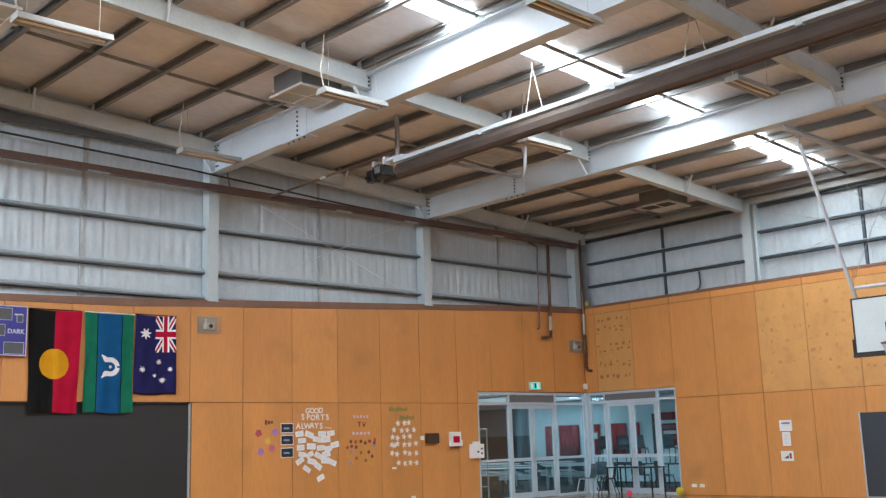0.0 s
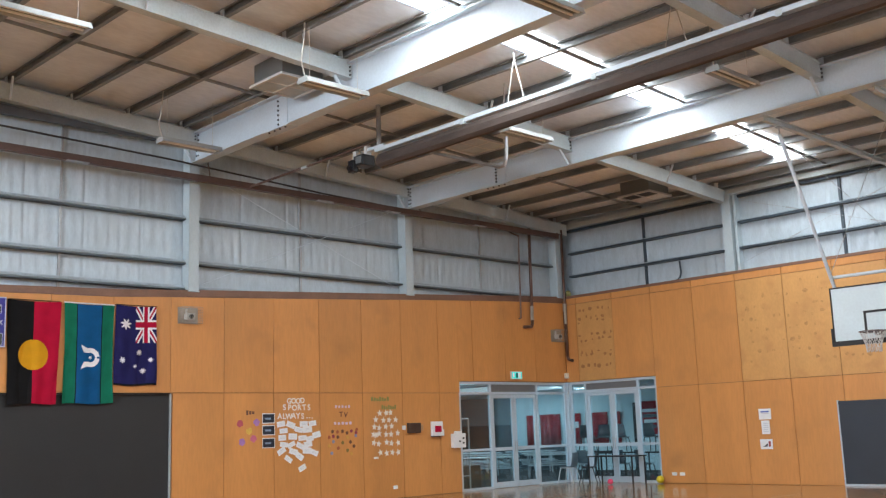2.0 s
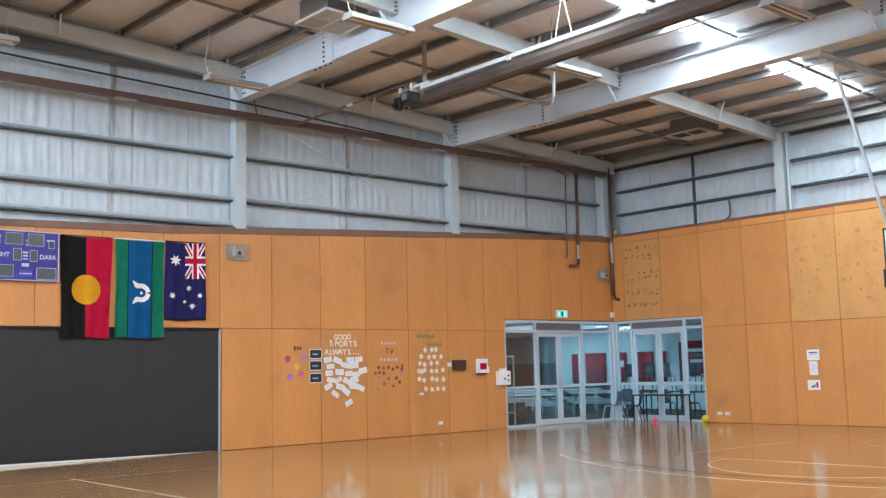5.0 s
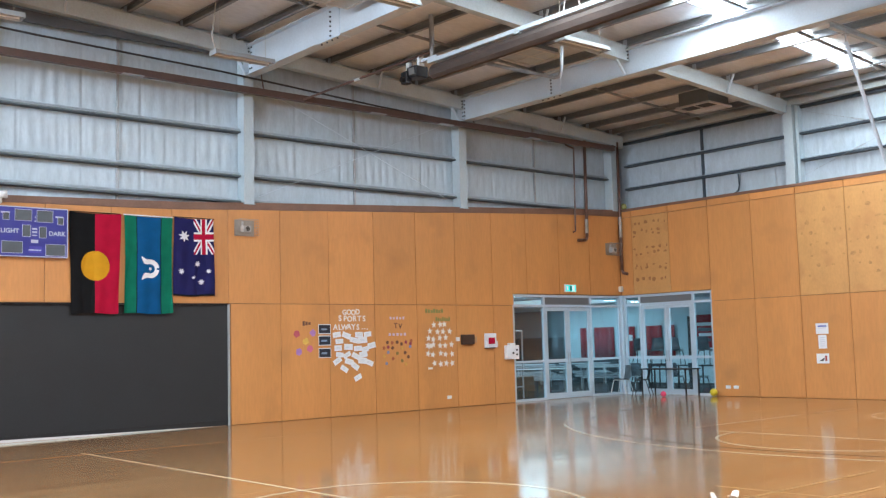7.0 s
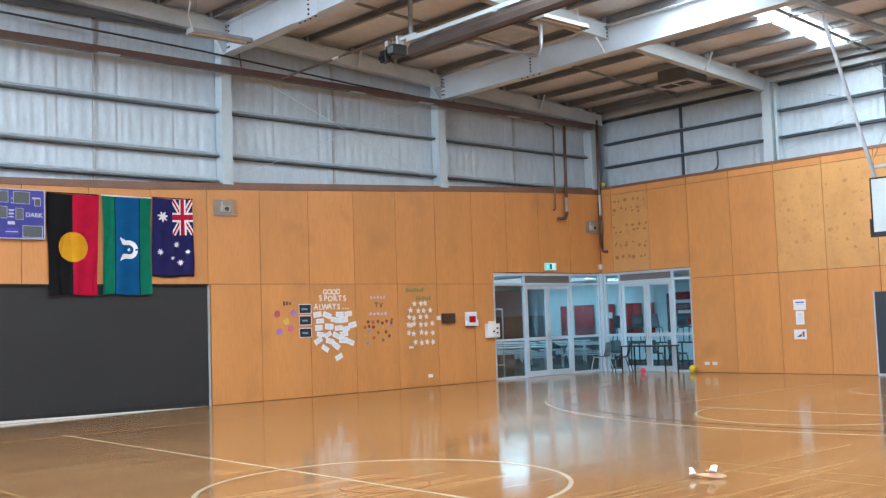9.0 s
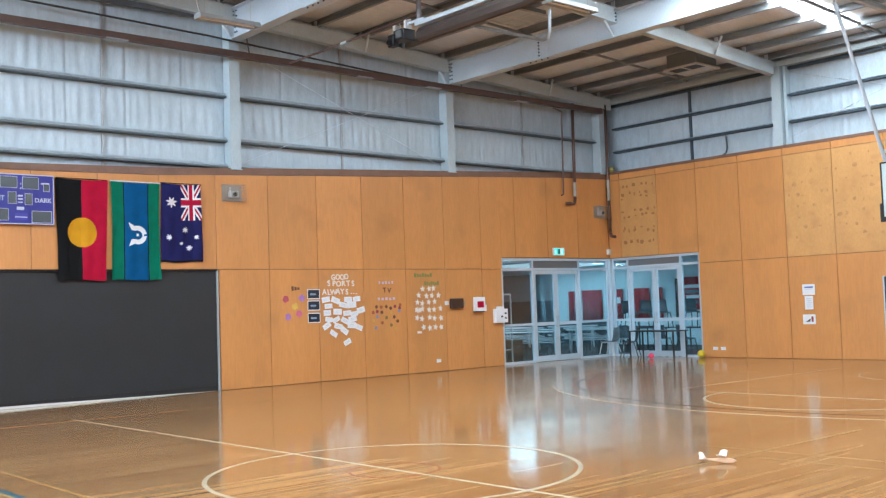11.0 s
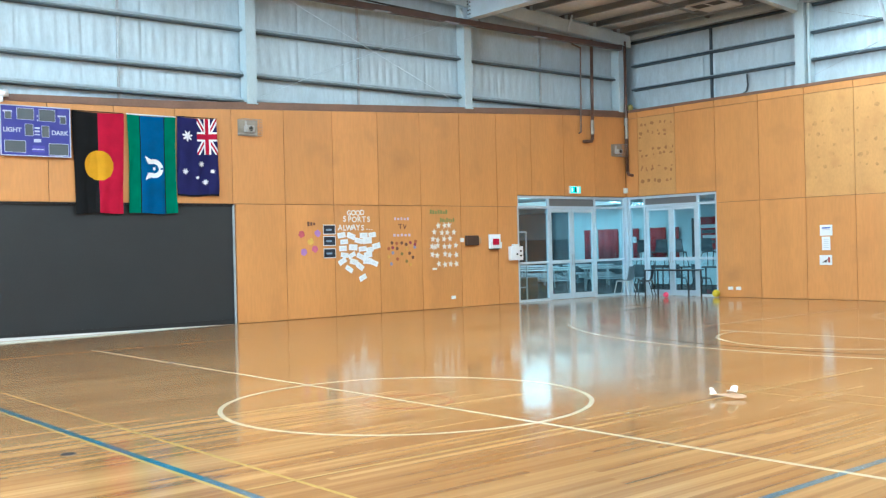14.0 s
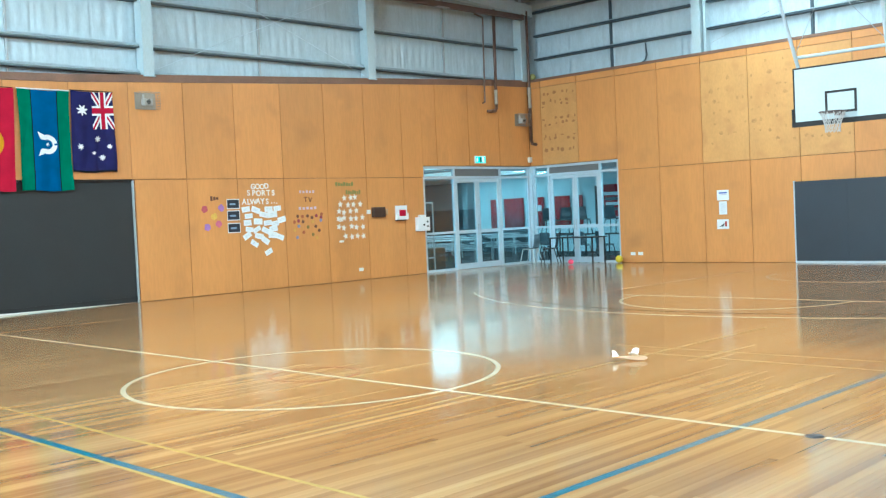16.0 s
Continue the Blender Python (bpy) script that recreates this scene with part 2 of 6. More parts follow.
F_WHITE = mat("white_cloth", (0.78, 0.78, 0.80), 0.7, 0, 0.06, 5, 80)
for m in (NAVY, F_BLACK, F_RED, F_YELLOW, F_GREEN, F_BLUE, F_WHITE):
    m.node_tree.nodes["Principled BSDF"].inputs["Specular IOR Level"].default_value = 0.15
SB_BLUE = mat("scoreboard_blue", (0.020, 0.020, 0.24), 0.4, 0, 0.08)
SB_DISP = mat("dark_display", (0.055, 0.062, 0.068), 0.25, 0, 0.08)
SB_LINE = mat("white_print", (0.50, 0.52, 0.66), 0.5, 0, 0.05)
DULL_STEEL = mat("dull_grey_tube", (0.48, 0.52, 0.54), 0.4, 0.3, 0.1)
# the sheet's own glow stands in for daylight coming through it
SKY_SHEET = mat("translucent_roof_sheet", (0.92, 0.97, 1.0), 0.5, 0, 0.04, 2, 20, emit=2.2)
LIT_PANEL = mat("added_panel_glow", (0.80, 0.97, 1.0), 0.4, 0, 0.02, emit=0.5)
BRIGHT_PANEL = mat("bright_added_panel", (0.84, 0.97, 1.0), 0.4, 0, 0.02, emit=1.1)
TUBE = mat("fluorescent_tube", (0.85, 0.87, 0.88), 0.3, 0, 0.03)
LAMP_BODY = mat("fixture_enamel", (0.37, 0.40, 0.41), 0.35, 0.1, 0.08)
LAMP_IN = mat("fixture_reflector", (0.13, 0.14, 0.145), 0.4, 0.1, 0.12)
DUCT = mat("grey_duct_box", (0.175, 0.19, 0.195), 0.5, 0.2, 0.08)
DUCT_WHITE = mat("white_grille", (0.55, 0.56, 0.555), 0.5, 0, 0.06)
GRILLE_DARK = mat("grille_recess", (0.035, 0.036, 0.038), 0.7)
VENT_GREY = mat("pale_vent_mesh", (0.44, 0.50, 0.53), 0.6, 0, 0.12, 3, 60)
ROPE = mat("pale_cord", (0.46, 0.44, 0.40), 0.7)
CABLE = mat("dark_cable", (0.03, 0.028, 0.028), 0.6)
COPPER = mat("brown_pipe", (0.12, 0.062, 0.045), 0.4, 0.2, 0.2, 4, 40)
BOARD_WHITE = mat("backboard_white", (0.60, 0.71, 0.75), 0.25, 0, 0.05, 2, 20, coat=0.15)
PAD = mat("black_rubber_padding", (0.015, 0.015, 0.016), 0.6)
RING = mat("rim_steel", (0.16, 0.13, 0.13), 0.4, 0.5, 0.1)
NET = mat("white_net_cord", (0.58, 0.58, 0.58), 0.8)
EXIT_G = mat("exit_sign_face", (0.015, 0.60, 0.58), 0.4, 0, 0.03, emit=0.75)
EXIT_W = mat("exit_sign_symbol", (0.70, 0.95, 0.93), 0.4, 0, 0.02, emit=0.4)
PINK = mat("pink_rubber", (0.85, 0.07, 0.17), 0.4, 0, 0.06)
BALL_Y = mat("yellow_rubber", (0.62, 0.50, 0.02), 0.4, 0, 0.08)
FOAM = mat("white_foam", (0.82, 0.79, 0.74), 0.6, 0, 0.04)
CAGE = mat("speaker_cage_steel", (0.36, 0.32, 0.27), 0.5, 0.4, 0.2)
SPEAKER_CASE = mat("dull_white_speaker_case", (0.46, 0.45, 0.43), 0.5, 0, 0.1)
CREAM = mat("cream_enamel", (0.68, 0.66, 0.60), 0.4, 0, 0.06)
BROWN_BOX = mat("dark_brown_plastic", (0.055, 0.03, 0.022), 0.4, 0, 0.1)


def glass_mat():
    m = bpy.data.materials.new("door_glass")
    m.use_nodes = True
    n, link = m.node_tree.nodes, m.node_tree.links.new
    n.remove(n["Principled BSDF"])
    clear, gloss, mx, fr = n.new("ShaderNodeBsdfTransparent"), n.new("ShaderNodeBsdfGlossy"), n.new("ShaderNodeMixShader"), n.new("ShaderNodeLayerWeight")
    amount = n.new("ShaderNodeMapRange")
    clear.inputs[0].default_value = (0.82, 0.91, 0.94, 1)
    gloss.inputs["Roughness"].default_value = 0.02
    fr.inputs[0].default_value = 0.25
    amount.inputs[3].default_value, amount.inputs[4].default_value = 0.03, 0.35
    link(fr.outputs["Facing"], amount.inputs[0])
    link(amount.outputs[0], mx.inputs[0])
    link(clear.outputs[0], mx.inputs[1])
    link(gloss.outputs[0], mx.inputs[2])
    link(mx.outputs[0], n["Material Output"].inputs[0])
    return m


GLASS = glass_mat()


# ---- building helpers ----
def box(bm, x0, x1, y0, y1, z0, z1, m=None):
    v = [bm.verts.new(p) for p in ((x0, y0, z0), (x1, y0, z0), (x1, y1, z0), (x0, y1, z0), (x0, y0, z1), (x1, y0, z1), (x1, y1, z1), (x0, y1, z1))]
    if m is not None:
        for a in v:
            a.co = m @ a.co
    for f in ((3, 2, 1, 0), (4, 5, 6, 7), (0, 1, 5, 4), (1, 2, 6, 5), (2, 3, 7, 6), (3, 0, 4, 7)):
        bm.faces.new([v[i] for i in f])
    return v


def bevel_box(x0, x1, y0, y1, z0, z1, r=0.01, seg=2):
    bm = bmesh.new()
    box(bm, x0, x1, y0, y1, z0, z1)
    bmesh.ops.bevel(bm, geom=bm.edges[:], offset=r, segments=seg, affect="EDGES", profile=0.6)
    return bm


def one_box(*a, m=None):
    bm = bmesh.new()
    box(bm, *a, m=m)
    return bm


def rod(bm, a, b, r, seg=8, r2=None):
    a, b = Vector(a), Vector(b)
    d = b - a
    q = d.to_track_quat("Z", "Y").to_matrix().to_4x4()
    bmesh.ops.create_cone(bm, cap_ends=True, segments=seg, radius1=r, radius2=r if r2 is None else r2, depth=d.length, matrix=Matrix.Translation((a + b) / 2) @ q)


def rods(r, *pts, seg=8):
    """A bent rod through the points, with ball joints."""
    bm = bmesh.new()
    for a, b in zip(pts, pts[1:]):
        rod(bm, a, b, r, seg)
    for p in pts[1:-1]:
        bmesh.ops.create_icosphere(bm, subdivisions=1, radius=r * 1.03, matrix=Matrix.Translation(p))
    return bm


def prism(bm, poly, axis, a, b):
    """poly: 2D outline in the other two axes, pushed from a to b along axis."""
    def at(p, k):
        return {"x": (k, p[0], p[1]), "y": (p[0], k, p[1]), "z": (p[0], p[1], k)}[axis]
    lo, hi = [bm.verts.new(at(p, a)) for p in poly], [bm.verts.new(at(p, b)) for p in poly]
    n = len(poly)
    bm.faces.new(lo[::-1])
    bm.faces.new(hi)
    for i in range(n):
        bm.faces.new((lo[i], lo[(i + 1) % n], hi[(i + 1) % n], hi[i]))


def mesh(name, bm, material, smooth=False):
    bmesh.ops.recalc_face_normals(bm, faces=bm.faces[:])
    me = bpy.data.meshes.new(name)
    bm.to_mesh(me)
    bm.free()
    for m in material if isinstance(material, (list, tuple)) else (material,):
        me.materials.append(m)
    if smooth:
        for p in me.polygons:
            p.use_smooth = True
    return me


def part(name, bm, material, parent=None, label="", smooth=False):
    ob = new(name, mesh(name, bm, material, smooth))
    ob.parent = parent
    return tagged(ob, label) if label else ob


def thing(name, label, category, m=None, group="", kind=""):
    ob = new(name)
    ob.empty_display_size = 0.1
    if m is not None:
        ob.matrix_basis = m
    return tagged(ob, label, category, group, kind)


def solid(name, bm, material, label, category, group="", kind="", smooth=False):
    return tagged(part(name, bm, material, smooth=smooth), label, category, group, kind)


def letters(text, size, material, parent, m, name="lettering", depth=0.004, label=""):
    cu = bpy.data.curves.new(name, "FONT")
    cu.body, cu.size, cu.extrude, cu.align_x, cu.offset = text, size, depth, "CENTER", size * 0.022
    tmp = new(name, cu)
    me = bpy.data.meshes.new_from_object(tmp.evaluated_get(bpy.context.evaluated_depsgraph_get()))
    bpy.data.objects.remove(tmp)
    bpy.data.curves.remove(cu)
    me.materials.clear()
    me.materials.append(material)
    ob = new(name, me)
    ob.parent, ob.matrix_basis = parent, m
    return tagged(ob, label) if label else ob


ON_WEST = Matrix(((0, 0, 1, 0), (1, 0, 0, 0), (0, 1, 0, 0), (0, 0, 0, 1)))     # local x, y, out -> world y, z, +x
ON_NORTH = Matrix(((1, 0, 0, 0), (0, 0, -1, 0), (0, 1, 0, 0), (0, 0, 0, 1)))   # local x, y, out -> world x, z, -y


def on_west(y, z, out=0.0):
    return Matrix.Translation((out, y, z)) @ ON_WEST


NW = 0.16                   # the end wall's lining stands this far in from the cladding line


def on_north(x, z, out=0.0):
    return Matrix.Translation((x, -out - NW, z)) @ ON_NORTH


# ---- structure ----
def wood_top(y):
    return float(np.interp(y, (-34.2, -17.5, -14.0, -12.9, -8.5, -3.1, 0), (4.0, 4.33, 4.42, 4.49, 4.72, 5.03, 5.13)))


def band_top(y):
    return float(np.interp(y, (-34.2, -17.5, -14.0, -11.9, -8.9, -6.4, -2.2, 0), (4.2, 4.46, 4.58, 4.70, 4.86, 4.99, 5.22, 5.33)))


JZ = 2.515                   # joint between the two rows of panels
GX0, GZ = -4.55, 2.805       # glazing: reach along the west wall and head height
GX1 = 3.06                   # and along the north wall
DOOR_Y0, DOOR_Y1 = -19.6, -12.83

# west wall: backing with openings for the roller door and the glazing
bm = bmesh.new()
box(bm, -0.25, -0.035, S, DOOR_Y0, 0, 4.05)
box(bm, -0.25, -0.035, DOOR_Y0, DOOR_Y1, JZ - 0.01, 4.30)
box(bm, -0.25, -0.035, DOOR_Y1, GX0, 0, 4.45)
box(bm, -0.25, -0.035, GX0, 0.25, GZ + 0.01, 4.90)
wall_west = solid("wall_west", bm, JOINT, "wall lined with orange plywood panels", "wall", kind="structure")
bm = bmesh.new()
box(bm, 0.0, GX1, 0.036 - NW, 0.25, GZ + 0.01, 5.2)
box(bm, GX1, W, 0.036 - NW, 0.25, 0, 5.2)
wall_north = solid("wall_north", bm, JOINT, "end wall lined with orange plywood panels", "wall", kind="structure")

# upper cladding: crinkled foil sheets pressed in by the rails
def foil(name, axis, a, b, z0, z1, rails, label):
    n, m = int((b - a) / 0.031), int((z1 - z0) / 0.085)
    bm = bmesh.new()
    rows = []
    for i in range(n + 1):
        s_ = a + (b - a) * i / n
        col = []
        for j in range(m + 1):
            z = z0 + (z1 - z0) * j / m
            near_rail = min(abs(z - r) for r in rails)
            free = min(1.0, near_rail / 0.22)
            seam = abs((s_ / 1.22) % 1.0 - 0.5) * 2
            wave = math.sin(s_ * 26.0 + 2.6 * noise.noise((s_ * 0.9, z * 0.7, 5.0)))
            o = 0.0055 * wave * (0.55 + 0.9 * noise.noise((s_ * 1.7, z * 0.8, 2.0))) + 0.007 * noise.noise((s_ * 6.5, z * 1.6, 7.0)) + 0.012 * noise.noise((s_ * 0.8, z * 0.9, 1.0))
            o += 0.0027 * math.sin(s_ * 49.0 + 3.0 * noise.noise((s_ * 1.3, z * 0.5, 9.0))) * max(0.0, 0.35 + 1.5 * noise.noise((s_ * 0.9, z * 1.1, 4.0)))
            o = o * (0.5 + 0.5 * free) + 0.014 * free - (0.010 if seam > 0.96 else 0.0)
            col.append(bm.verts.new((-0.292 + o, s_, z) if axis == "y" else (s_, 0.292 - o, z)))
        rows.append(col)
    for p, q in zip(rows, rows[1:]):
        for j in range(m):
            bm.faces.new((p[j], p[j + 1], q[j + 1], q[j]))
    edge = [e for e in bm.edges if e.is_boundary]
    r = bmesh.ops.extrude_edge_only(bm, edges=edge)
    for v in r["geom"]:
        if isinstance(v, bmesh.types.BMVert):
            if axis == "y":
                v.co.x = -0.45
            else:
                v.co.y = 0.45
    solid(name, bm, FOIL, label, "wall", kind="structure", smooth=True)


foil("cladding_west", "y", S, 0.45, 3.9, 10.2, (4.70, 5.26, 6.22, 7.9), "silver foil-faced insulation behind steel wall rails")
foil("cladding_north", "x", -0.28, W + 0.3, 4.8, 8.3, (5.93, 6.61, 7.3), "silver foil-faced insulation behind steel wall rails")
# the walls behind the camera
bm = bmesh.new()
box(bm, W, W + 0.2, S, -29.0, 0, 5.2)
box(bm, W, W + 0.2, -25.0, 0.28, 0, 5.2)
box(bm, W, W + 0.2, -29.0, -25.0, 3.1, 5.2)
solid("wall_east", bm, PLY, "plywood-lined side wall with an unseen open doorway added for light", "wall", kind="structure")
solid("wall_south", one_box(-0.2, W + 0.2, S - 0.2, S, 0, 5.2), PLY, "plywood-lined far end wall", "wall", kind="structure")
bm = bmesh.new()
box(bm, W + 0.2, W + 0.35, S, 0.45, 5.2, 5.8)
box(bm, W + 0.2, W + 0.35, S, 0.45, 7.4, 10.2)
box(bm, W + 0.2, W + 0.35, S, -18.0, 5.8, 7.4)
box(bm, W + 0.2, W + 0.35, -1.0, 0.45, 5.8, 7.4)
box(bm, -0.45, W + 0.35, S - 0.35, S - 0.2, 5.2, 5.9)
box(bm, -0.45, W + 0.35, S - 0.35, S - 0.2, 7.9, 10.4)
box(bm, -0.45, 3.15, S - 0.35, S - 0.2, 5.9, 7.9)
box(bm, 14.65, W + 0.35, S - 0.35, S - 0.2, 5.9, 7.9)
box(bm, W, W + 0.2, S, 0.45, 5.195, 5.21)
solid("cladding_south_east", bm, FOIL, "silver foil-faced insulation", "wall", kind="structure")

# roof
bm = bmesh.new()
x_cuts = [-0.45] + [x for xs, *_ in SKYLIGHTS for x in (xs - 0.385, xs + 0.385)] + [W + 0.4]
for k, (x0, x1) in enumerate(zip(x_cuts, x_cuts[1:])):
    spans = [(S - 0.3, 0.45)]
    if k % 2:                # beside the translucent sheet the lining goes on to the end of the strip
        ya, yb = SKYLIGHTS[k // 2][1:3]
        spans = [p for p in ((S - 0.3, ya), (yb, 0.45)) if p[1] - p[0] > 0.2]
    n = max(4, int(round((x1 - x0) / 0.25)))
    for ya, yb in spans:
        m = max(4, int((yb - ya) / 0.5))
        grid_ = []
        for i in range(n + 1):
            x = x0 + (x1 - x0) * i / n
            col = []
            for j in range(m + 1):
                y = ya + (yb - ya) * j / m
                col.append(bm.verts.new((x, y, roof_z(y, 0.03 + 0.012 * math.sin(x * 5.1 + j) * (i not in (0, n))))))
            grid_.append(col)
        for p, q in zip(grid_, grid_[1:]):
            for j in range(m):
                bm.faces.new((p[j], q[j], q[j + 1], p[j + 1]))
solid("ceiling", bm, SARK, "pinkish-grey roof lining over steel purlins", "ceiling", kind="structure", smooth=True)
for xs, ya, yb, _ in SKYLIGHTS:
    bm = bmesh.new()
    v = [bm.verts.new((x, y, roof_z(y, z))) for z in (0.05, 0.06) for x, y in ((xs - 0.39, yb), (xs + 0.39, yb), (xs + 0.39, ya), (xs - 0.39, ya))]
    bm.faces.new(v[:4])
    bm.faces.new(v[4:])
    for i in range(4):
        bm.faces.new((v[i], v[(i + 1) % 4], v[4 + (i + 1) % 4], v[4 + i]))
    solid("skylight", bm, SKY_SHEET, "bright translucent white roof sheet", "skylight", kind="structure")

# made-up sheets closing the openings of the high fill lamps
solid("high_window", one_box(W + 0.22, W + 0.24, -18.0, -1.0, 5.8, 7.4), PLASTIC_WHITE, "unseen white high wall sheet added with the fill lamp", "window", kind="structure")
solid("high_window", one_box(3.15, 14.65, S - 0.29, S - 0.27, 5.9, 7.9), PLASTIC_WHITE, "unseen white high wall sheet added with the fill lamp", "window", kind="structure")
# court floor: slab, boards come last
solid("floor", one_box(-0.25, W + 0.2, S - 0.2, 0.25, -0.2, -0.012), JOINT, "glossy varnished hardwood sports floor", "floor", kind="structure")
solid("ground", one_box(-60, 60, -70, 50, -0.5, -0.21), CONCRETE, "pale concrete ground outside", "ground", kind="structure")

solid("pavement", one_box(-12, -0.26, S, -9.6, -0.2, -0.02), CONCRETE, "sunlit pale concrete apron outside the roller door", "pavement", kind="structure")

# brown capping along the top of the plywood
bm = bmesh.new()
ys = [S, -17.5, -14.0, -11.9, -8.9, -6.4, -2.2, 0.0]
for a, b in zip(ys, ys[1:]):
    v = [bm.verts.new((x, y, z)) for x in (-0.30, 0.012) for y, z in ((a, wood_top(a) + 0.004), (b, wood_top(b) + 0.004), (b, band_top(b)), (a, band_top(a)))]
    for f in ((0, 1, 2, 3), (4, 5, 6, 7), (0, 1, 5, 4), (3, 2, 6, 7), (0, 3, 7, 4), (1, 2, 6, 5)):
        bm.faces.new([v[i] for i in f])
solid("trim_west", bm, CAP, "brown timber capping on top of the plywood lining", "trim", kind="structure")
solid("trim_north", one_box(0.012, W, -0.012 - NW, 0.28, 5.245, 5.315), CAP, "brown timber capping on top of the plywood lining", "trim", kind="structure")

# ---- steel frame ----
def girt(name, axis, a, b, z, label):
    side = axis == "y"
    h, d = (0.024 if side else 0.03), 0.19
    web = [(-0.275, -h), (-0.275 + d, -h), (-0.275 + d, -h + 0.012), (-0.275, -h + 0.012)]
    lip = [(-0.275 + d - 0.012, -h + 0.0125), (-0.275 + d, -h + 0.0125), (-0.275 + d, h - 0.012), (-0.275 + d - 0.012, h - 0.012)]
    rise = 0.075 if side else 0.045
    fold = [(-0.275, h), (-0.275 + d - 0.02, h), (-0.275 + d - 0.05, h + rise - 0.025), (-0.275, h + rise)]
    made = []
    for outline in (web, lip, fold):
        bm = bmesh.new()
        prism(bm, [(p if side else -p, z + q) for p, q in outline], axis, a, b)
        made.append(bm)
    # underside shade is in the web's colour; side-wall lips get the lit tone
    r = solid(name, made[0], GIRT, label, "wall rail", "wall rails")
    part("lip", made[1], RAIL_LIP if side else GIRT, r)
    part("insulation_fold", made[2], FOIL, r)
    return r


COLS_W = (-18.3, -12.35, -6.2, -0.28)
for z in (4.70, 5.26, 6.22):
    for a, b in ((S, -18.5), (-18.2, -12.48), (-12.22, -6.33), (-6.07, -0.4)):
        girt("wall_rail", "y", a, b, z, "galvanised steel wall rail across foil insulation")
COLS_N = (5.52, 11.2, 16.9)
for z in (5.93, 6.61):
    for a, b in ((0.1, 5.4), (5.75, 11.05), (11.43, 16.8), (17.0, W)):
        girt("wall_rail", "x", a, b, z, "galvanised steel wall rail across foil insulation")


def column(name, m, top, base, label):
    bm = bmesh.new()
    prism(bm, [(-0.26, -0.11), (0.022, -0.11), (0.022, -0.125), (0.04, -0.125), (0.04, 0.115), (0.022, 0.115), (0.022, 0.10), (-0.26, 0.10)], "z", 0, top - base)
    c = thing(name, label, "column", Matrix.Translation((0, 0, base)) @ m, "portal columns")
    part("shaft", bm, COLUMN_STEEL, c)
    part("base_plate", one_box(-0.262, 0.06, -0.13, 0.13, -0.01, 0.012), COLUMN_STEEL, c)
    return c


for y in COLS_W:
    column("steel_column", pose(0.0, y, 0), roof_z(y, -0.15), band_top(y) - 0.03, "pale painted steel column on the plywood lining")
for x in COLS_N:
    column("steel_column", pose(x, 0.0, 0, 0, 0, -90), 7.36, 5.28, "pale painted steel column on the plywood lining")

for x in COLS_N[:2]:
    solid("wall_stud", one_box(x + 0.15, x + 0.22, 0.06, 0.27, 5.34, 7.34), COLUMN_STEEL, "pale steel channel standing beside the column", "stud", "column channels")

# thin studs and the eave channels
for y in (-17.46, -15.145, -9.385, -3.335):
    solid("wall_stud", one_box(-0.275, -0.235, y - 0.025, y + 0.025, band_top(y), roof_z(y) - 0.3), GALV, "thin steel stud in the upper wall", "stud", "wall studs")
for x in (2.73, 8.45, 14.2):
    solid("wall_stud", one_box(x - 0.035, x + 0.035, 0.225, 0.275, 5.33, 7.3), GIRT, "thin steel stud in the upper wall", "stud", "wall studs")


def sloped(bm, x0, x1, y0, y1, lo, hi):
    """A bar along the roof fall; lo, hi: offsets from the roof line."""
    v = [bm.verts.new((x, y, roof_z(y, z))) for x in (x0, x1) for y, z in ((y0, lo), (y1, lo), (y1, hi), (y0, hi))]
    for f in ((0, 1, 2, 3), (7, 6, 5, 4), (0, 4, 5, 1), (3, 2, 6, 7), (0, 3, 7, 4), (1, 5, 6, 2)):
        bm.faces.new([v[i] for i in f])


BEAMS = ((-18.45, 7.72, 8.42), (-12.33, 7.42, 8.09), (-6.2, 7.17, 7.75), (-24.6, 8.0, 8.7), (-30.7, 8.3, 9.0))
ys = [0.05] + [b[0] for b in (BEAMS[2], BEAMS[1], BEAMS[0], BEAMS[3], BEAMS[4])]
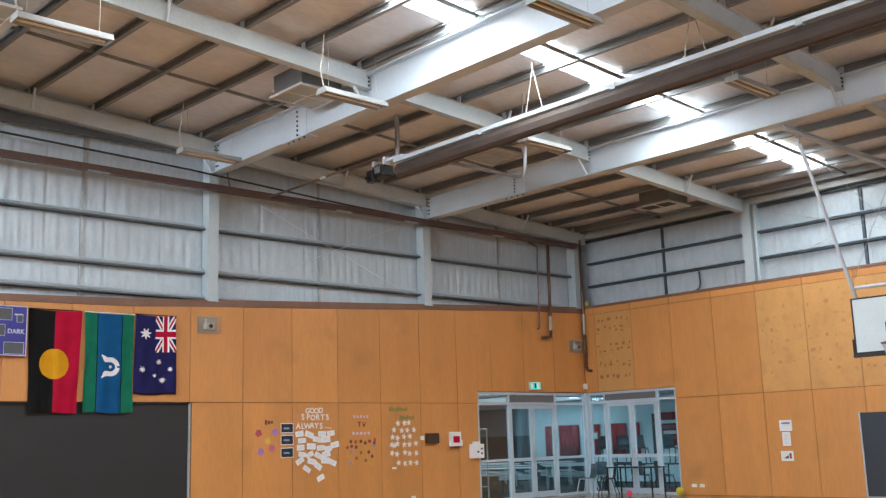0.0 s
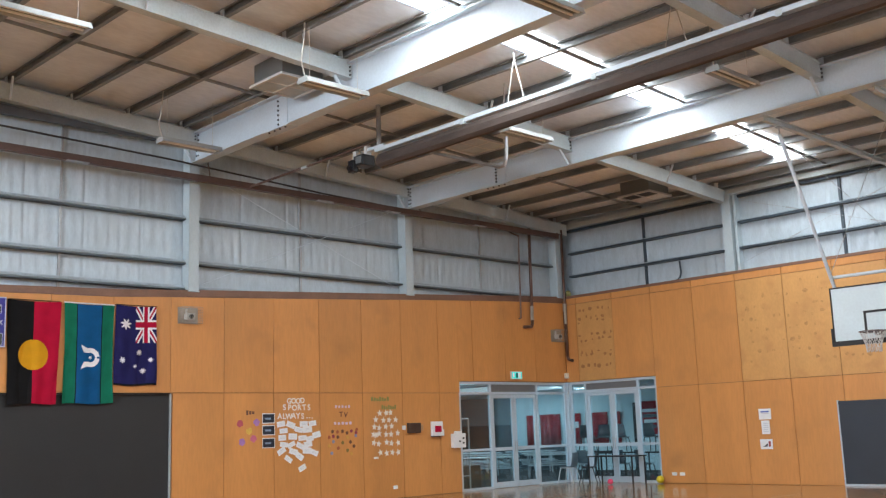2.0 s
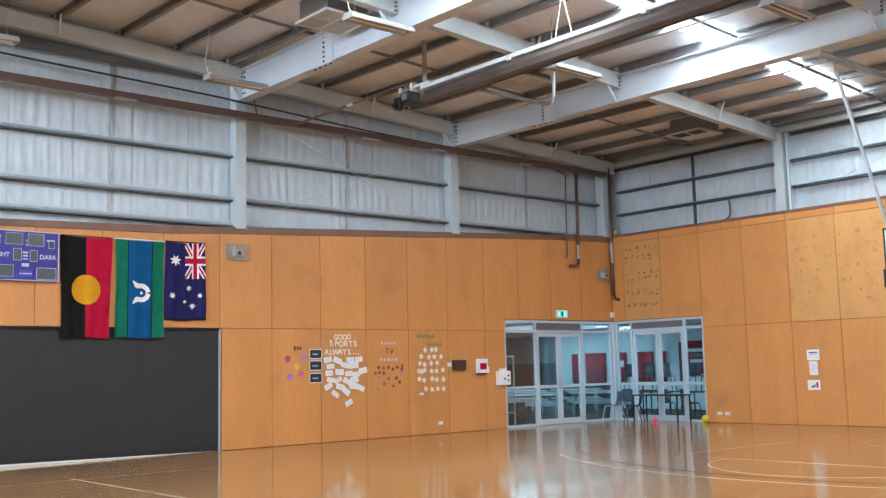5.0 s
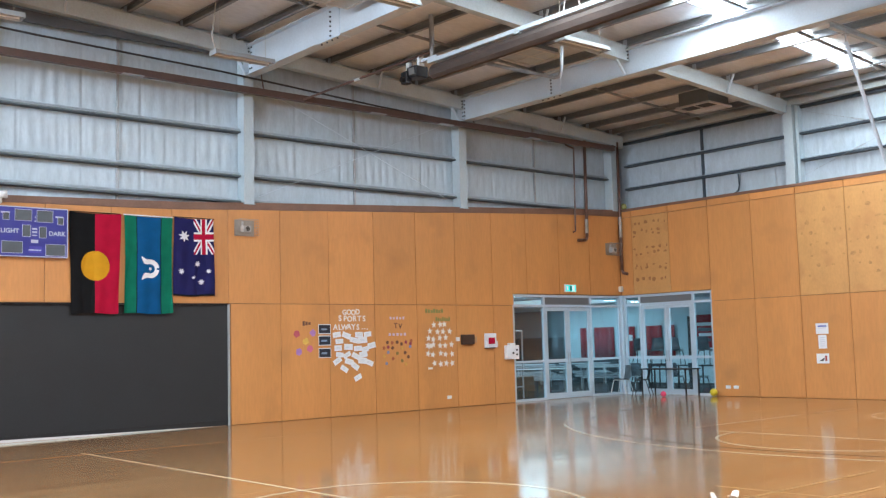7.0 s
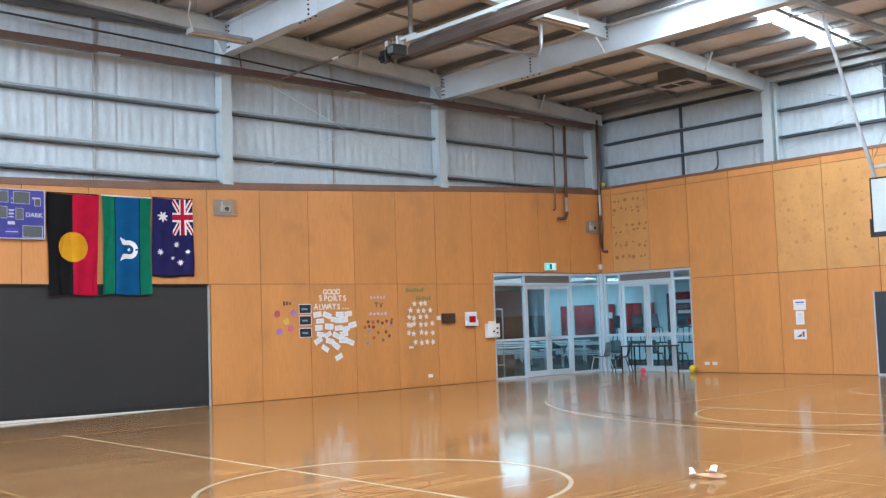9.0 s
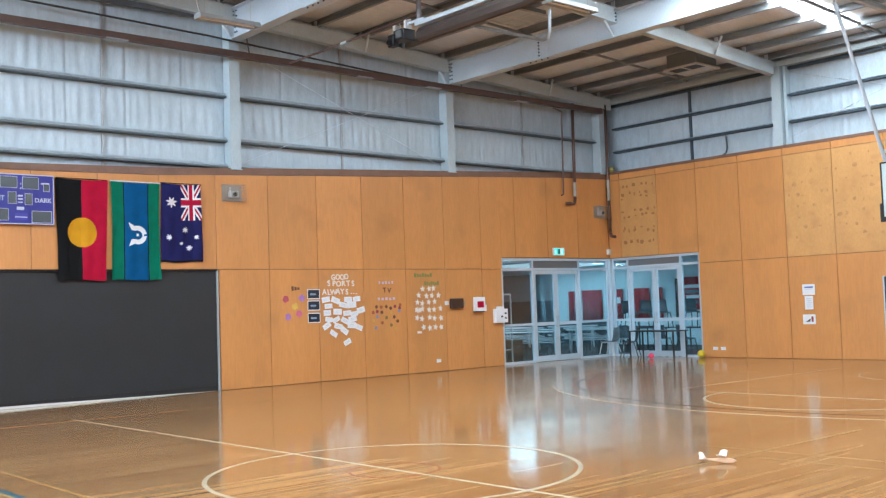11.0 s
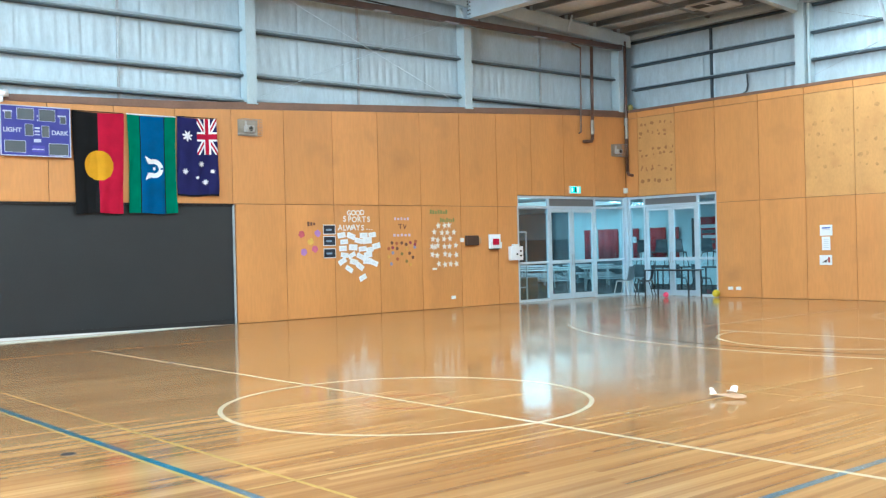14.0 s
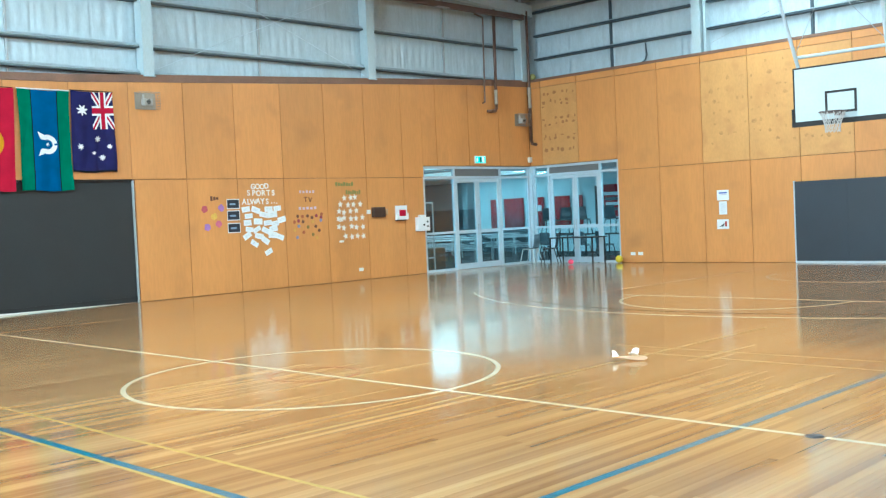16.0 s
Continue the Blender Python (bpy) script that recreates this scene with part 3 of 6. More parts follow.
# rafters that fall towards the end wall
for x in (0.06, 5.42, 11.2, 16.9):
    for y1, y0 in zip(ys, ys[1:]):
        bm = bmesh.new()
        a, b = y0 + 0.02, y1 - (0.02 if y1 < 0 else 0.0)
        w = 0.09
        prism(bm, [(x - w, -0.51), (x + w, -0.51), (x + w, -0.495), (x + 0.07, -0.495), (x + 0.07, -0.195), (x + w, -0.195), (x + w, -0.18), (x - w, -0.18), (x - w, -0.195), (x - 0.07, -0.195), (x - 0.07, -0.495), (x - w, -0.495)], "y", a, b)
        for v in bm.verts:
            v.co.z += roof_z(v.co.y)
        r = thing("rafter", "cream painted steel rafter between the main roof beams", "rafter", group="rafters")
        part("bar", bm, CREAM_STEEL, r)
        for y, s in ((a, 1), (b, -1)):
            if abs(y) > 0.3:
                low = min((bb for bb in BEAMS), key=lambda q: abs(q[0] - y))[1]
                bm = bmesh.new()
                rod(bm, (x, y + s * 0.34, roof_z(y + s * 0.34, -0.505)), (x, y + s * 0.07, low + 0.03), 0.03, 8)
                part("strut", bm, WHITE_STEEL, r)
                for k in range(4):
                    bm = bmesh.new()
                    rod(bm, (x + 0.07, y + s * 0.05, roof_z(y, -0.45 + k * 0.075)), (x + 0.095, y + s * 0.05, roof_z(y, -0.45 + k * 0.075)), 0.017, 6)
                    part("bolt", bm, BOLT, r)
        # fly brace up to the purlin
        yb = b - 4.0 if y1 < -10 else b - 2.7
        bm = bmesh.new()
        rod(bm, (x + 0.1, yb, roof_z(yb, -0.50)), (x + 0.34, yb - 0.06, roof_z(yb - 0.06, -0.12)), 0.026, 6)
        part("fly_brace", bm, WHITE_STEEL, r)

# main beams
for y, lo, hi in BEAMS:
    b = thing("main_beam", "deep pale blue-white painted steel roof beam with bolted splices", "roof beam", group="main roof beams")
    bm = bmesh.new()
    f = 0.13
    prism(bm, [(y - f, lo), (y + f, lo), (y + f, lo + 0.018), (y + 0.008, lo + 0.018), (y + 0.008, hi - 0.018), (y + f, hi - 0.018), (y + f, hi), (y - f, hi), (y - f, hi - 0.018), (y - 0.008, hi - 0.018), (y - 0.008, lo + 0.018), (y - f, lo + 0.018)], "x", 0.05, W - 0.05)
    part("girder", bm, WHITE_STEEL, b)
    for xs in (3.25, 19.2):
        part("splice_plate", one_box(xs - 0.24, xs + 0.24, y - 0.022, y + 0.022, lo + 0.05, hi - 0.05), WHITE_STEEL, b)
        part("flange_plate", one_box(xs - 0.4, xs + 0.4, y - 0.125, y + 0.125, lo - 0.016, lo - 0.001), WHITE_STEEL, b)
        for k in range(6):
            z = lo + 0.10 + k * (hi - lo - 0.2) / 5
            for dx in (-0.05,):
                bm = bmesh.new()
                rod(bm, (xs + dx, y - 0.022, z), (xs + dx, y - 0.045, z), 0.021, 6)
                part("bolt", bm, BOLT, b)
        for k in range(4):
            bm = bmesh.new()
            rod(bm, (xs - 0.28 + k * 0.18, y - 0.08, lo - 0.016), (xs - 0.28 + k * 0.18, y - 0.08, lo - 0.04), 0.021, 6)
            part("bolt", bm, BOLT, b)
    part("end_plate", one_box(0.03, 0.05, y - 0.15, y + 0.15, lo - 0.02, hi + 0.02), WHITE_STEEL, b)
    for k in range(6):
        z = lo + 0.05 + k * (hi - lo - 0.1) / 5
        for dx in (0.10, 0.17):
            bm = bmesh.new()
            rod(bm, (dx, y - 0.008, z), (dx, y - 0.03, z), 0.019, 6)
            part("bolt", bm, BOLT, b)

# purlins along x, with cleats on the edge rafter, and bridging bars
PITCH = 1.262
SKEW = 0.03                 # the purlins run a little off square to the side wall
purlins = [-0.35, -1.36, -2.53, -3.88, -5.10, -6.35, -7.63, -8.93, -10.20, -11.45, -12.65, -13.86, -15.07, -16.35]
while purlins[-1] - PITCH > S + 0.3:
    purlins.append(purlins[-1] - PITCH)
for y in purlins:
    z = roof_z(y)
    bm = bmesh.new()
    h0, h1 = z - 0.16, z - 0.002
    prism(bm, [(y + 0.035, h0), (y - 0.045, h0), (y - 0.045, h0 + 0.022), (y - 0.037, h0 + 0.022), (y - 0.037, h0 + 0.008), (y + 0.028, h0 + 0.008), (y + 0.028, h1 - 0.008), (y - 0.037, h1 - 0.008), (y - 0.037, h1 - 0.026), (y - 0.045, h1 - 0.026), (y - 0.045, h1), (y + 0.035, h1)], "x", -0.2, W)
    for v in bm.verts:
        v.co.y += SKEW * v.co.x
    p = thing("purlin", "dark galvanised steel roof purlin", "purlin", group="roof purlins")
    part("channel", bm, PURLIN, p)
    for x in (0.06, 5.42, 11.2, 16.9):
        bm = bmesh.new()
        d = SKEW * x
        box(bm, x - 0.05, x + 0.05, y + d - 0.062, y + d - 0.048, z - 0.19, z - 0.03)
        part("cleat", bm, WHITE_STEEL, p)
for x in (2.72, 8.30, 14.0, 19.4):
    bm = bmesh.new()
    sloped(bm, x - 0.025, x + 0.025, S, 0.2, -0.12, -0.07)
    solid("bridging_bar", bm, PURLIN, "thin steel bridging bar between purlins", "roof brace", "bridging bars")
solid("eave_channel", one_box(-0.2, W, 0.05, 0.27, 7.36, 7.50), CREAM_STEEL, "cream steel eave channel along the end wall", "eave channel")
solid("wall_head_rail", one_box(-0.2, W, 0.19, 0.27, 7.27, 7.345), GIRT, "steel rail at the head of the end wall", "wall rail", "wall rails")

# brown curtain track along the side wall
t = thing("curtain_track", "long brown steel track hung along the side wall", "track")
part("rail", one_box(0.24, 0.36, -33.5, -0.6, 6.97, 7.11), BROWN_RAIL, t)
for y in (-15.3, -9.3, -7.2, -4.1, -20.5):
    part("joint_sleeve", one_box(0.235, 0.365, y, y + 0.45, 6.965, 6.985), GALV, t)
for y in (-18.45, -12.33, -6.2, -0.65):
    bm = bmesh.new()
    rod(bm, (0.3, y + 0.2, 7.1), (0.1, y + 0.2, roof_z(y, -0.5)), 0.014, 6)
    part("hanger", bm, BROWN_RAIL, t)
part("stay", rods(0.026, (0.34, -11.15, 7.02), (3.7, -10.25, 7.45)), BROWN_RAIL, t)
part("stay_clip", rods(0.032, (1.75, -10.77, 7.2), (1.9, -10.73, 7.22)), CREAM_STEEL, t)
solid("cable", rods(0.022, (0.1, -33, 8.15), (0.14, -16.9, 7.50), (0.14, -13.0, 7.40), (0.16, -9.0, 7.2), (0.2, -6.1, 7.11)), CABLE, "dark cable drooping along the side wall under the roof", "cable")

# dark strip stands in for the shaded gap below the edge rafter
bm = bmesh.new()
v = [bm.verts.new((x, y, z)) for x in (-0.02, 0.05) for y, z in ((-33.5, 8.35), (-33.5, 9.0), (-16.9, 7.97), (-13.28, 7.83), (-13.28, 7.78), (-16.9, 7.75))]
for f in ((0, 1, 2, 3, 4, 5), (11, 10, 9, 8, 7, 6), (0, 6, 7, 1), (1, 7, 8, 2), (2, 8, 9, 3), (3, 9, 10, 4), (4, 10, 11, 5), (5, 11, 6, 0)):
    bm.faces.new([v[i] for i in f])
solid("edge_flashing", bm, GAP_SHADE, "dark tapering strip for the shaded gap under the edge rafter", "flashing")

# divider curtain bundle on its hung rail
t = thing("divider_curtain", "rolled brown divider curtain under a white hung rail", "divider curtain")
DY = -10.25
CURTAIN = mat("brown_curtain_fabric", (0.072, 0.053, 0.045), 0.8, 0, 0.25, 3, 40, 0.2, (0.6, 3, 3))
part("rail", one_box(3.65, 21.5, DY - 0.07, DY + 0.07, 7.2, 7.28), WHITE_STEEL, t)
bm = bmesh.new()
prism(bm, [(DY - 0.05, 7.15), (DY + 0.05, 7.15), (DY + 0.13, 7.04), (DY + 0.12, 6.92), (DY + 0.05, 6.87), (DY - 0.05, 6.87), (DY - 0.12, 6.92), (DY - 0.13, 7.04)], "x", 3.75, 21.4)
part("rolled_curtain", bm, CURTAIN, t, "brown rolled fabric")
for x in (7.5, 10.85, 14.0, 18.0):
    for dx in (-0.2, 0.2):
        bm = bmesh.new()
        rod(bm, (x, DY, 8.1), (x + dx, DY, 7.27), 0.010, 6)
        part("hanger", bm, ROPE, t)
    bm = bmesh.new()
    rod(bm, (x, DY, 8.09), (x, DY, roof_z(DY, 0.0)), 0.013, 6)
    part("hanger", bm, ROPE, t)
for x in (6.2, 9.3, 12.6):
    part("joint_sleeve", one_box(x - 0.05, x + 0.05, DY - 0.08, DY + 0.08, 7.165, 7.275), CREAM_STEEL, t)

# projector on its pole
PX, PY = 3.72, -10.25
t = thing("ceiling_projector", "black and grey projector on a steel pole hung from the roof", "projector")
bm = bmesh.new()
rod(bm, (PX, PY, 7.31), (PX, PY, roof_z(PY, 0.0)), 0.05, 12)
part("pole", bm, GALV, t)
part("mounting_bracket", one_box(PX - 0.43, PX + 0.19, PY - 0.05, PY + 0.05, 7.285, 7.34), WHITE_STEEL, t)
part("body", bevel_box(PX - 0.60, PX - 0.28, PY - 0.20, PY + 0.12, 6.98, 7.21, 0.025), BLACK, t)
part("lens_housing", bevel_box(PX - 0.70, PX - 0.52, PY - 0.27, PY - 0.12, 6.87, 7.12, 0.02), BLACK, t)
part("side_panel", bevel_box(PX - 0.50, PX - 0.33, PY - 0.225, PY - 0.195, 7.03, 7.17, 0.01), DUCT, t)
bm = bmesh.new()
rod(bm, (PX - 0.61, PY - 0.26, 6.95), (PX - 0.61, PY - 0.33, 6.95), 0.055, 14)
part("lens", bm, BLACK, t)
part("yoke", one_box(PX - 0.37, PX - 0.31, PY - 0.1, PY + 0.05, 7.19, 7.42), PLASTIC_WHITE, t)
part("side_bracket", bevel_box(PX - 0.66, PX - 0.57, PY - 0.16, PY - 0.06, 7.12, 7.33, 0.01), DUCT_WHITE, t)
part("cable_loop", rods(0.014, (PX - 0.53, PY, 7.23), (PX - 0.63, PY, 7.39), (PX - 0.48, PY, 7.47), (PX - 0.34, PY, 7.34)), ROPE, t)

# bent conduit under the roof
solid("conduit", rods(0.038, (2.85, -8.0, 7.78), (4.95, -8.0, 6.98), (5.1, -8.0, 6.98), (5.16, -8.0, 7.1), (5.2, -8.0, roof_z(-8.0, -0.5))), GALV, "grey bent steel conduit hung below the roof", "conduit")


# ---- fluorescent fixtures ----
def light_fixture(m):
    t = thing("hanging_light", "unlit twin fluorescent light with pale reflector on cords", "ceiling light", m, "hanging fluorescent lights")
    L = 0.64
    bm = bmesh.new()
    prism(bm, [(-0.11, 0.092), (-0.145, 0.0), (-0.137, 0.0), (-0.102, 0.082), (0.102, 0.082), (0.137, 0.0), (0.145, 0.0), (0.11, 0.092)], "y", -L, L)
    part("reflector", bm, LAMP_BODY, t)
    part("inner_tray", one_box(-0.045, 0.045, -L + 0.02, L - 0.02, 0.05, 0.08), LAMP_IN, t)
    for s in (-1, 1):
        bm = bmesh.new()
        prism(bm, [(-0.145, -0.003), (0.145, -0.003), (0.113, 0.095), (-0.113, 0.095)], "y", s * L, s * (L + 0.012))
        part("end_cap", bm, LAMP_BODY, t)
        bm = bmesh.new()
        rod(bm, (s * 0.06, -L + 0.03, 0.035), (s * 0.06, L - 0.03, 0.035), 0.019, 10)
        part("tube", bm, TUBE, t)
        bm = bmesh.new()
        rod(bm, (0, s * 0.5, 0.09), (0, s * 0.5, 1.0), 0.004, 5)
        part("cord", bm, ROPE, t)
    part("supply_cord", rods(0.012, (0, -L + 0.05, 0.085), (0.05, -L - 0.06, 0.35), (0, -L + 0.02, 0.65), (0, -L + 0.05, 1.05)), ROPE, t)
    return t


first = light_fixture(pose(6.2, -18.2, 7.13))
for x, y in ((6.17, -13.28), (1.78, -13.46), (6.3, -8.62), (10.7, -8.34), (10.72, -13.15), (10.72, -18.2), (1.78, -18.3), (15.2, -13.2), (15.2, -8.3), (15.2, -18.2)):
    copy_thing(first, pose(x, y, 7.2))


# ---- evaporative cooler outlets ----
def duct_box(m, top, dark):
    t = thing("air_outlet", "grey sheet-metal air duct box with a white grille" if not dark else "grey air duct box with dark open vents", "air vent", m, "ceiling air outlets")
    part("casing", bevel_box(-0.44, 0.44, -0.44, 0.44, 0.04, top, 0.008, 1), DUCT, t)
    bm = bmesh.new()
    for a, b, c, d in ((-0.5, 0.5, -0.5, -0.45), (-0.5, 0.5, 0.45, 0.5), (-0.5, -0.45, -0.45, 0.45), (0.45, 0.5, -0.45, 0.45)):
        box(bm, a, b, c, d, 0.0, 0.045)
    part("grille_frame", bm, DUCT_WHITE, t)
    part("divider", one_box(-0.02, 0.02, -0.45, 0.45, 0.002, 0.04), DUCT_WHITE, t)
    part("divider", one_box(-0.45, -0.02, -0.02, 0.02, 0.002, 0.04), DUCT_WHITE, t)
    part("divider", one_box(0.02, 0.45, -0.02, 0.02, 0.002, 0.04), DUCT_WHITE, t)
    for i in range(2):
        for j in range(2):
            open_ = dark and j == 0
            part("vent_panel", one_box(-0.44 + i * 0.46, -0.02 + i * 0.46, -0.44 + j * 0.46, -0.02 + j * 0.46, 0.012, 0.03), GRILLE_DARK if open_ else (DUCT_WHITE if dark else VENT_GREY), t)
    return t


duct_box(pose(4.58, -13.08, 7.75), 0.43, False)
duct_box(pose(4.14, -1.62, 7.34), 0.41, True)
duct_box(pose(3.85, -7.55, 7.75), 0.16, False)
duct_box(pose(5.0, -19.0, 7.6), 0.9, False)

# ---- basketball goal ----
BX, BY = 11.17, -4.7
t = thing("basketball_goal", "white backboard with black padding, hung on white poles from the roof", "basketball hoop")
part("backboard", bevel_box(BX - 0.9, BX + 0.9, BY, BY + 0.04, 2.90, 3.96, 0.006), BOARD_WHITE, t)


def frame_bars(bm, x0, x1, z0, z1, w, y0, y1):
    box(bm, x0, x1, y0, y1, z0, z0 + w)
    box(bm, x0, x1, y0, y1, z1 - w, z1)
    box(bm, x0, x0 + w, y0, y1, z0 + w, z1 - w)
    box(bm, x1 - w, x1, y0, y1, z0 + w, z1 - w)


bm = bmesh.new()
frame_bars(bm, BX - 0.905, BX + 0.905, 2.895, 3.965, 0.03, BY - 0.006, BY + 0.045)
part("border", bm, PAD, t)
bm = bmesh.new()
frame_bars(bm, BX - 0.295, BX + 0.295, 3.05, 3.47, 0.045, BY - 0.006, BY - 0.001)
part("target_square", bm, PAD, t)
bm = bmesh.new()
prism(bm, [(BX - 0.94, 2.86), (BX + 0.94, 2.86), (BX + 0.94, 3.20), (BX + 0.90, 3.20), (BX + 0.90, 2.95), (BX - 0.90, 2.95), (BX - 0.90, 3.20), (BX - 0.94, 3.20)], "y", BY - 0.02, BY + 0.06)
part("edge_padding", bm, PAD, t)
rim = bmesh.new()
ry = BY - 0.38
for i in range(28):
    a, b = 2 * math.pi * i / 28, 2 * math.pi * (i + 1) / 28
    rod(rim, (BX + 0.225 * math.cos(a), ry + 0.225 * math.sin(a), 3.05), (BX + 0.225 * math.cos(b), ry + 0.225 * math.sin(b), 3.05), 0.012, 6)
box(rim, BX - 0.06, BX + 0.06, ry + 0.22, BY, 3.0, 3.06)
rim = part("rim", rim, RING, t)
bm = bmesh.new()
for i in range(12):
    for s in (1, -1):
        for lv in range(3):
            a = 2 * math.pi * (i + s * lv * 0.5) / 12
            b = 2 * math.pi * (i + s * (lv + 1) * 0.5) / 12
            r0, r1 = (0.22, 0.17, 0.135, 0.125)[lv:lv + 2]
            rod(bm, (BX + r0 * math.cos(a), ry + r0 * math.sin(a), 3.04 - lv * 0.12), (BX + r1 * math.cos(b), ry + r1 * math.sin(b), 3.04 - (lv + 1) * 0.12), 0.006, 4)
part("net", bm, NET, rim, "white cord net")
TOP_Y, TOP_Z = -5.8, 6.84
for s in (-1, 1):
    bm = bmesh.new()
    rod(bm, (BX + s * 0.84, -4.6, 3.98), (BX + s * 1.04, TOP_Y, TOP_Z), 0.036, 10)
    part("hanging_pole", bm, WHITE_STEEL, t)
    bm = bmesh.new()
    rod(bm, (BX + s * 1.04, TOP_Y, TOP_Z), (BX + s * 1.04, TOP_Y, 7.01), 0.018, 8)
    box(bm, BX + s * 1.04 - 0.05, BX + s * 1.04 + 0.05, TOP_Y - 0.05, TOP_Y + 0.05, 6.96, 6.985)
    part("pole_hook", bm, GALV, t)
    bm = bmesh.new()
    rod(bm, (BX + s * 0.84, -4.61, 4.02), (BX + s * 0.84, -4.61, 3.0), 0.03, 8)
    part("board_upright", bm, WHITE_STEEL, t)
    bm = bmesh.new()
    rod(bm, (BX + s * 1.03, TOP_Y + 0.02, TOP_Z - 0.05), (BX - s * 0.85, -4.66, 4.25), 0.006, 6)
    part("brace_wire", bm, GALV, t)
    x = BX + s * 1.04
    bm = bmesh.new()
    prism(bm, [(x - 0.045, 7.0), (x + 0.045, 7.0), (x + 0.045, 7.012), (x + 0.006, 7.012), (x + 0.006, 7.10), (x + 0.045, 7.10), (x + 0.045, 7.112), (x - 0.045, 7.112), (x - 0.045, 7.10), (x - 0.006, 7.10), (x - 0.006, 7.012), (x - 0.045, 7.012)], "y", -6.34, 0.27)
    solid("goal_support_beam", bm, CREAM_STEEL, "cream steel beam carrying the basketball goal", "roof beam", "goal support beams")
bm = bmesh.new()
rod(bm, (BX - 0.85, -4.62, 4.17), (BX + 0.85, -4.62, 4.17), 0.032, 8)
part("cross_bar", bm, WHITE_STEEL, t)

# ---- charcoal roller door with a gap of daylight, and the wall pad ----
d = thing("door_1", "charcoal roller door, not quite closed over daylight", "roller door", kind="structure")
bm = bmesh.new()
ya, yb = DOOR_Y0 + 0.02, DOOR_Y1 - 0.02
za, zb = 0.082, 0.002
v = []
for x in (-0.075, -0.045):
    v += [bm.verts.new((x, ya, za)), bm.verts.new((x, yb, zb)), bm.verts.new((x, yb, JZ - 0.012)), bm.verts.new((x, ya, JZ - 0.012))]
for f in ((0, 1, 2, 3), (7, 6, 5, 4), (0, 4, 5, 1), (3, 2, 6, 7), (0, 3, 7, 4), (1, 5, 6, 2)):
    bm.faces.new([v[i] for i in f])
part("curtain", bm, MAT_DARK, d)
part("bottom_seal", one_box(-0.044, -0.036, ya, yb, 0.082, 0.115), PAD, d, "black rubber bottom seal")
part("guide_rail", one_box(-0.10, 0.006, DOOR_Y1 - 0.018, DOOR_Y1 + 0.006, 0.0, JZ - 0.01), DULL_STEEL, d, "pale metal edge guide")
part("head_trim", one_box(-0.03, 0.016, DOOR_Y0, DOOR_Y1 - 0.02, JZ - 0.03, JZ - 0.004), BLACK, d)

p = thing("wall_pad", "dark slate vinyl safety padding along the end wall", "wall padding")
for i in range(5):
    part("pad", bevel_box(8.095 + i * 1.25, 8.095 + (i + 1) * 1.25 - 0.001, -0.065 - NW, -0.001 - NW, 0.045, 1.92, 0.003), MAT_SLATE, p)
part("edge_trim", one_box(8.06, 8.093, -0.07 - NW, -0.001 - NW, 0.0, 1.94), ALU, p)
part("bottom_rail", one_box(8.095, 14.34, -0.07 - NW, -0.001 - NW, 0.0, 0.042), ALU, p)

# diagonal bracing rods behind the columns
for ya_, za_, yb_, zb_ in ((-12.1, 4.82, -6.4, 7.2), (-6.4, 5.06, -12.1, 7.3)):
    bm = bmesh.new()
    rod(bm, (-0.06, ya_, za_), (-0.06, yb_, zb_), 0.007, 6)
    solid("brace_rod", bm, WHITE_STEEL, "thin pale diagonal brace rod in the upper wall", "brace rod", "brace rods")
for xa_, za_, xb_, zb_ in ((5.75, 7.2, 10.9, 5.5), (5.75, 5.5, 10.9, 7.2)):
    bm = bmesh.new()
    rod(bm, (xa_, 0.06, za_), (xb_, 0.06, zb_), 0.004, 6)
    for f in (0.3, 0.7):
        p, q = (Vector((xa_, 0.06, za_)).lerp(Vector((xb_, 0.06, zb_)), f + d) for d in (-0.03, 0.03))
        rod(bm, p, q, 0.014, 6)
    solid("brace_rod", bm, GALV, "thin pale diagonal brace rod in the upper wall", "brace rod", "brace rods")

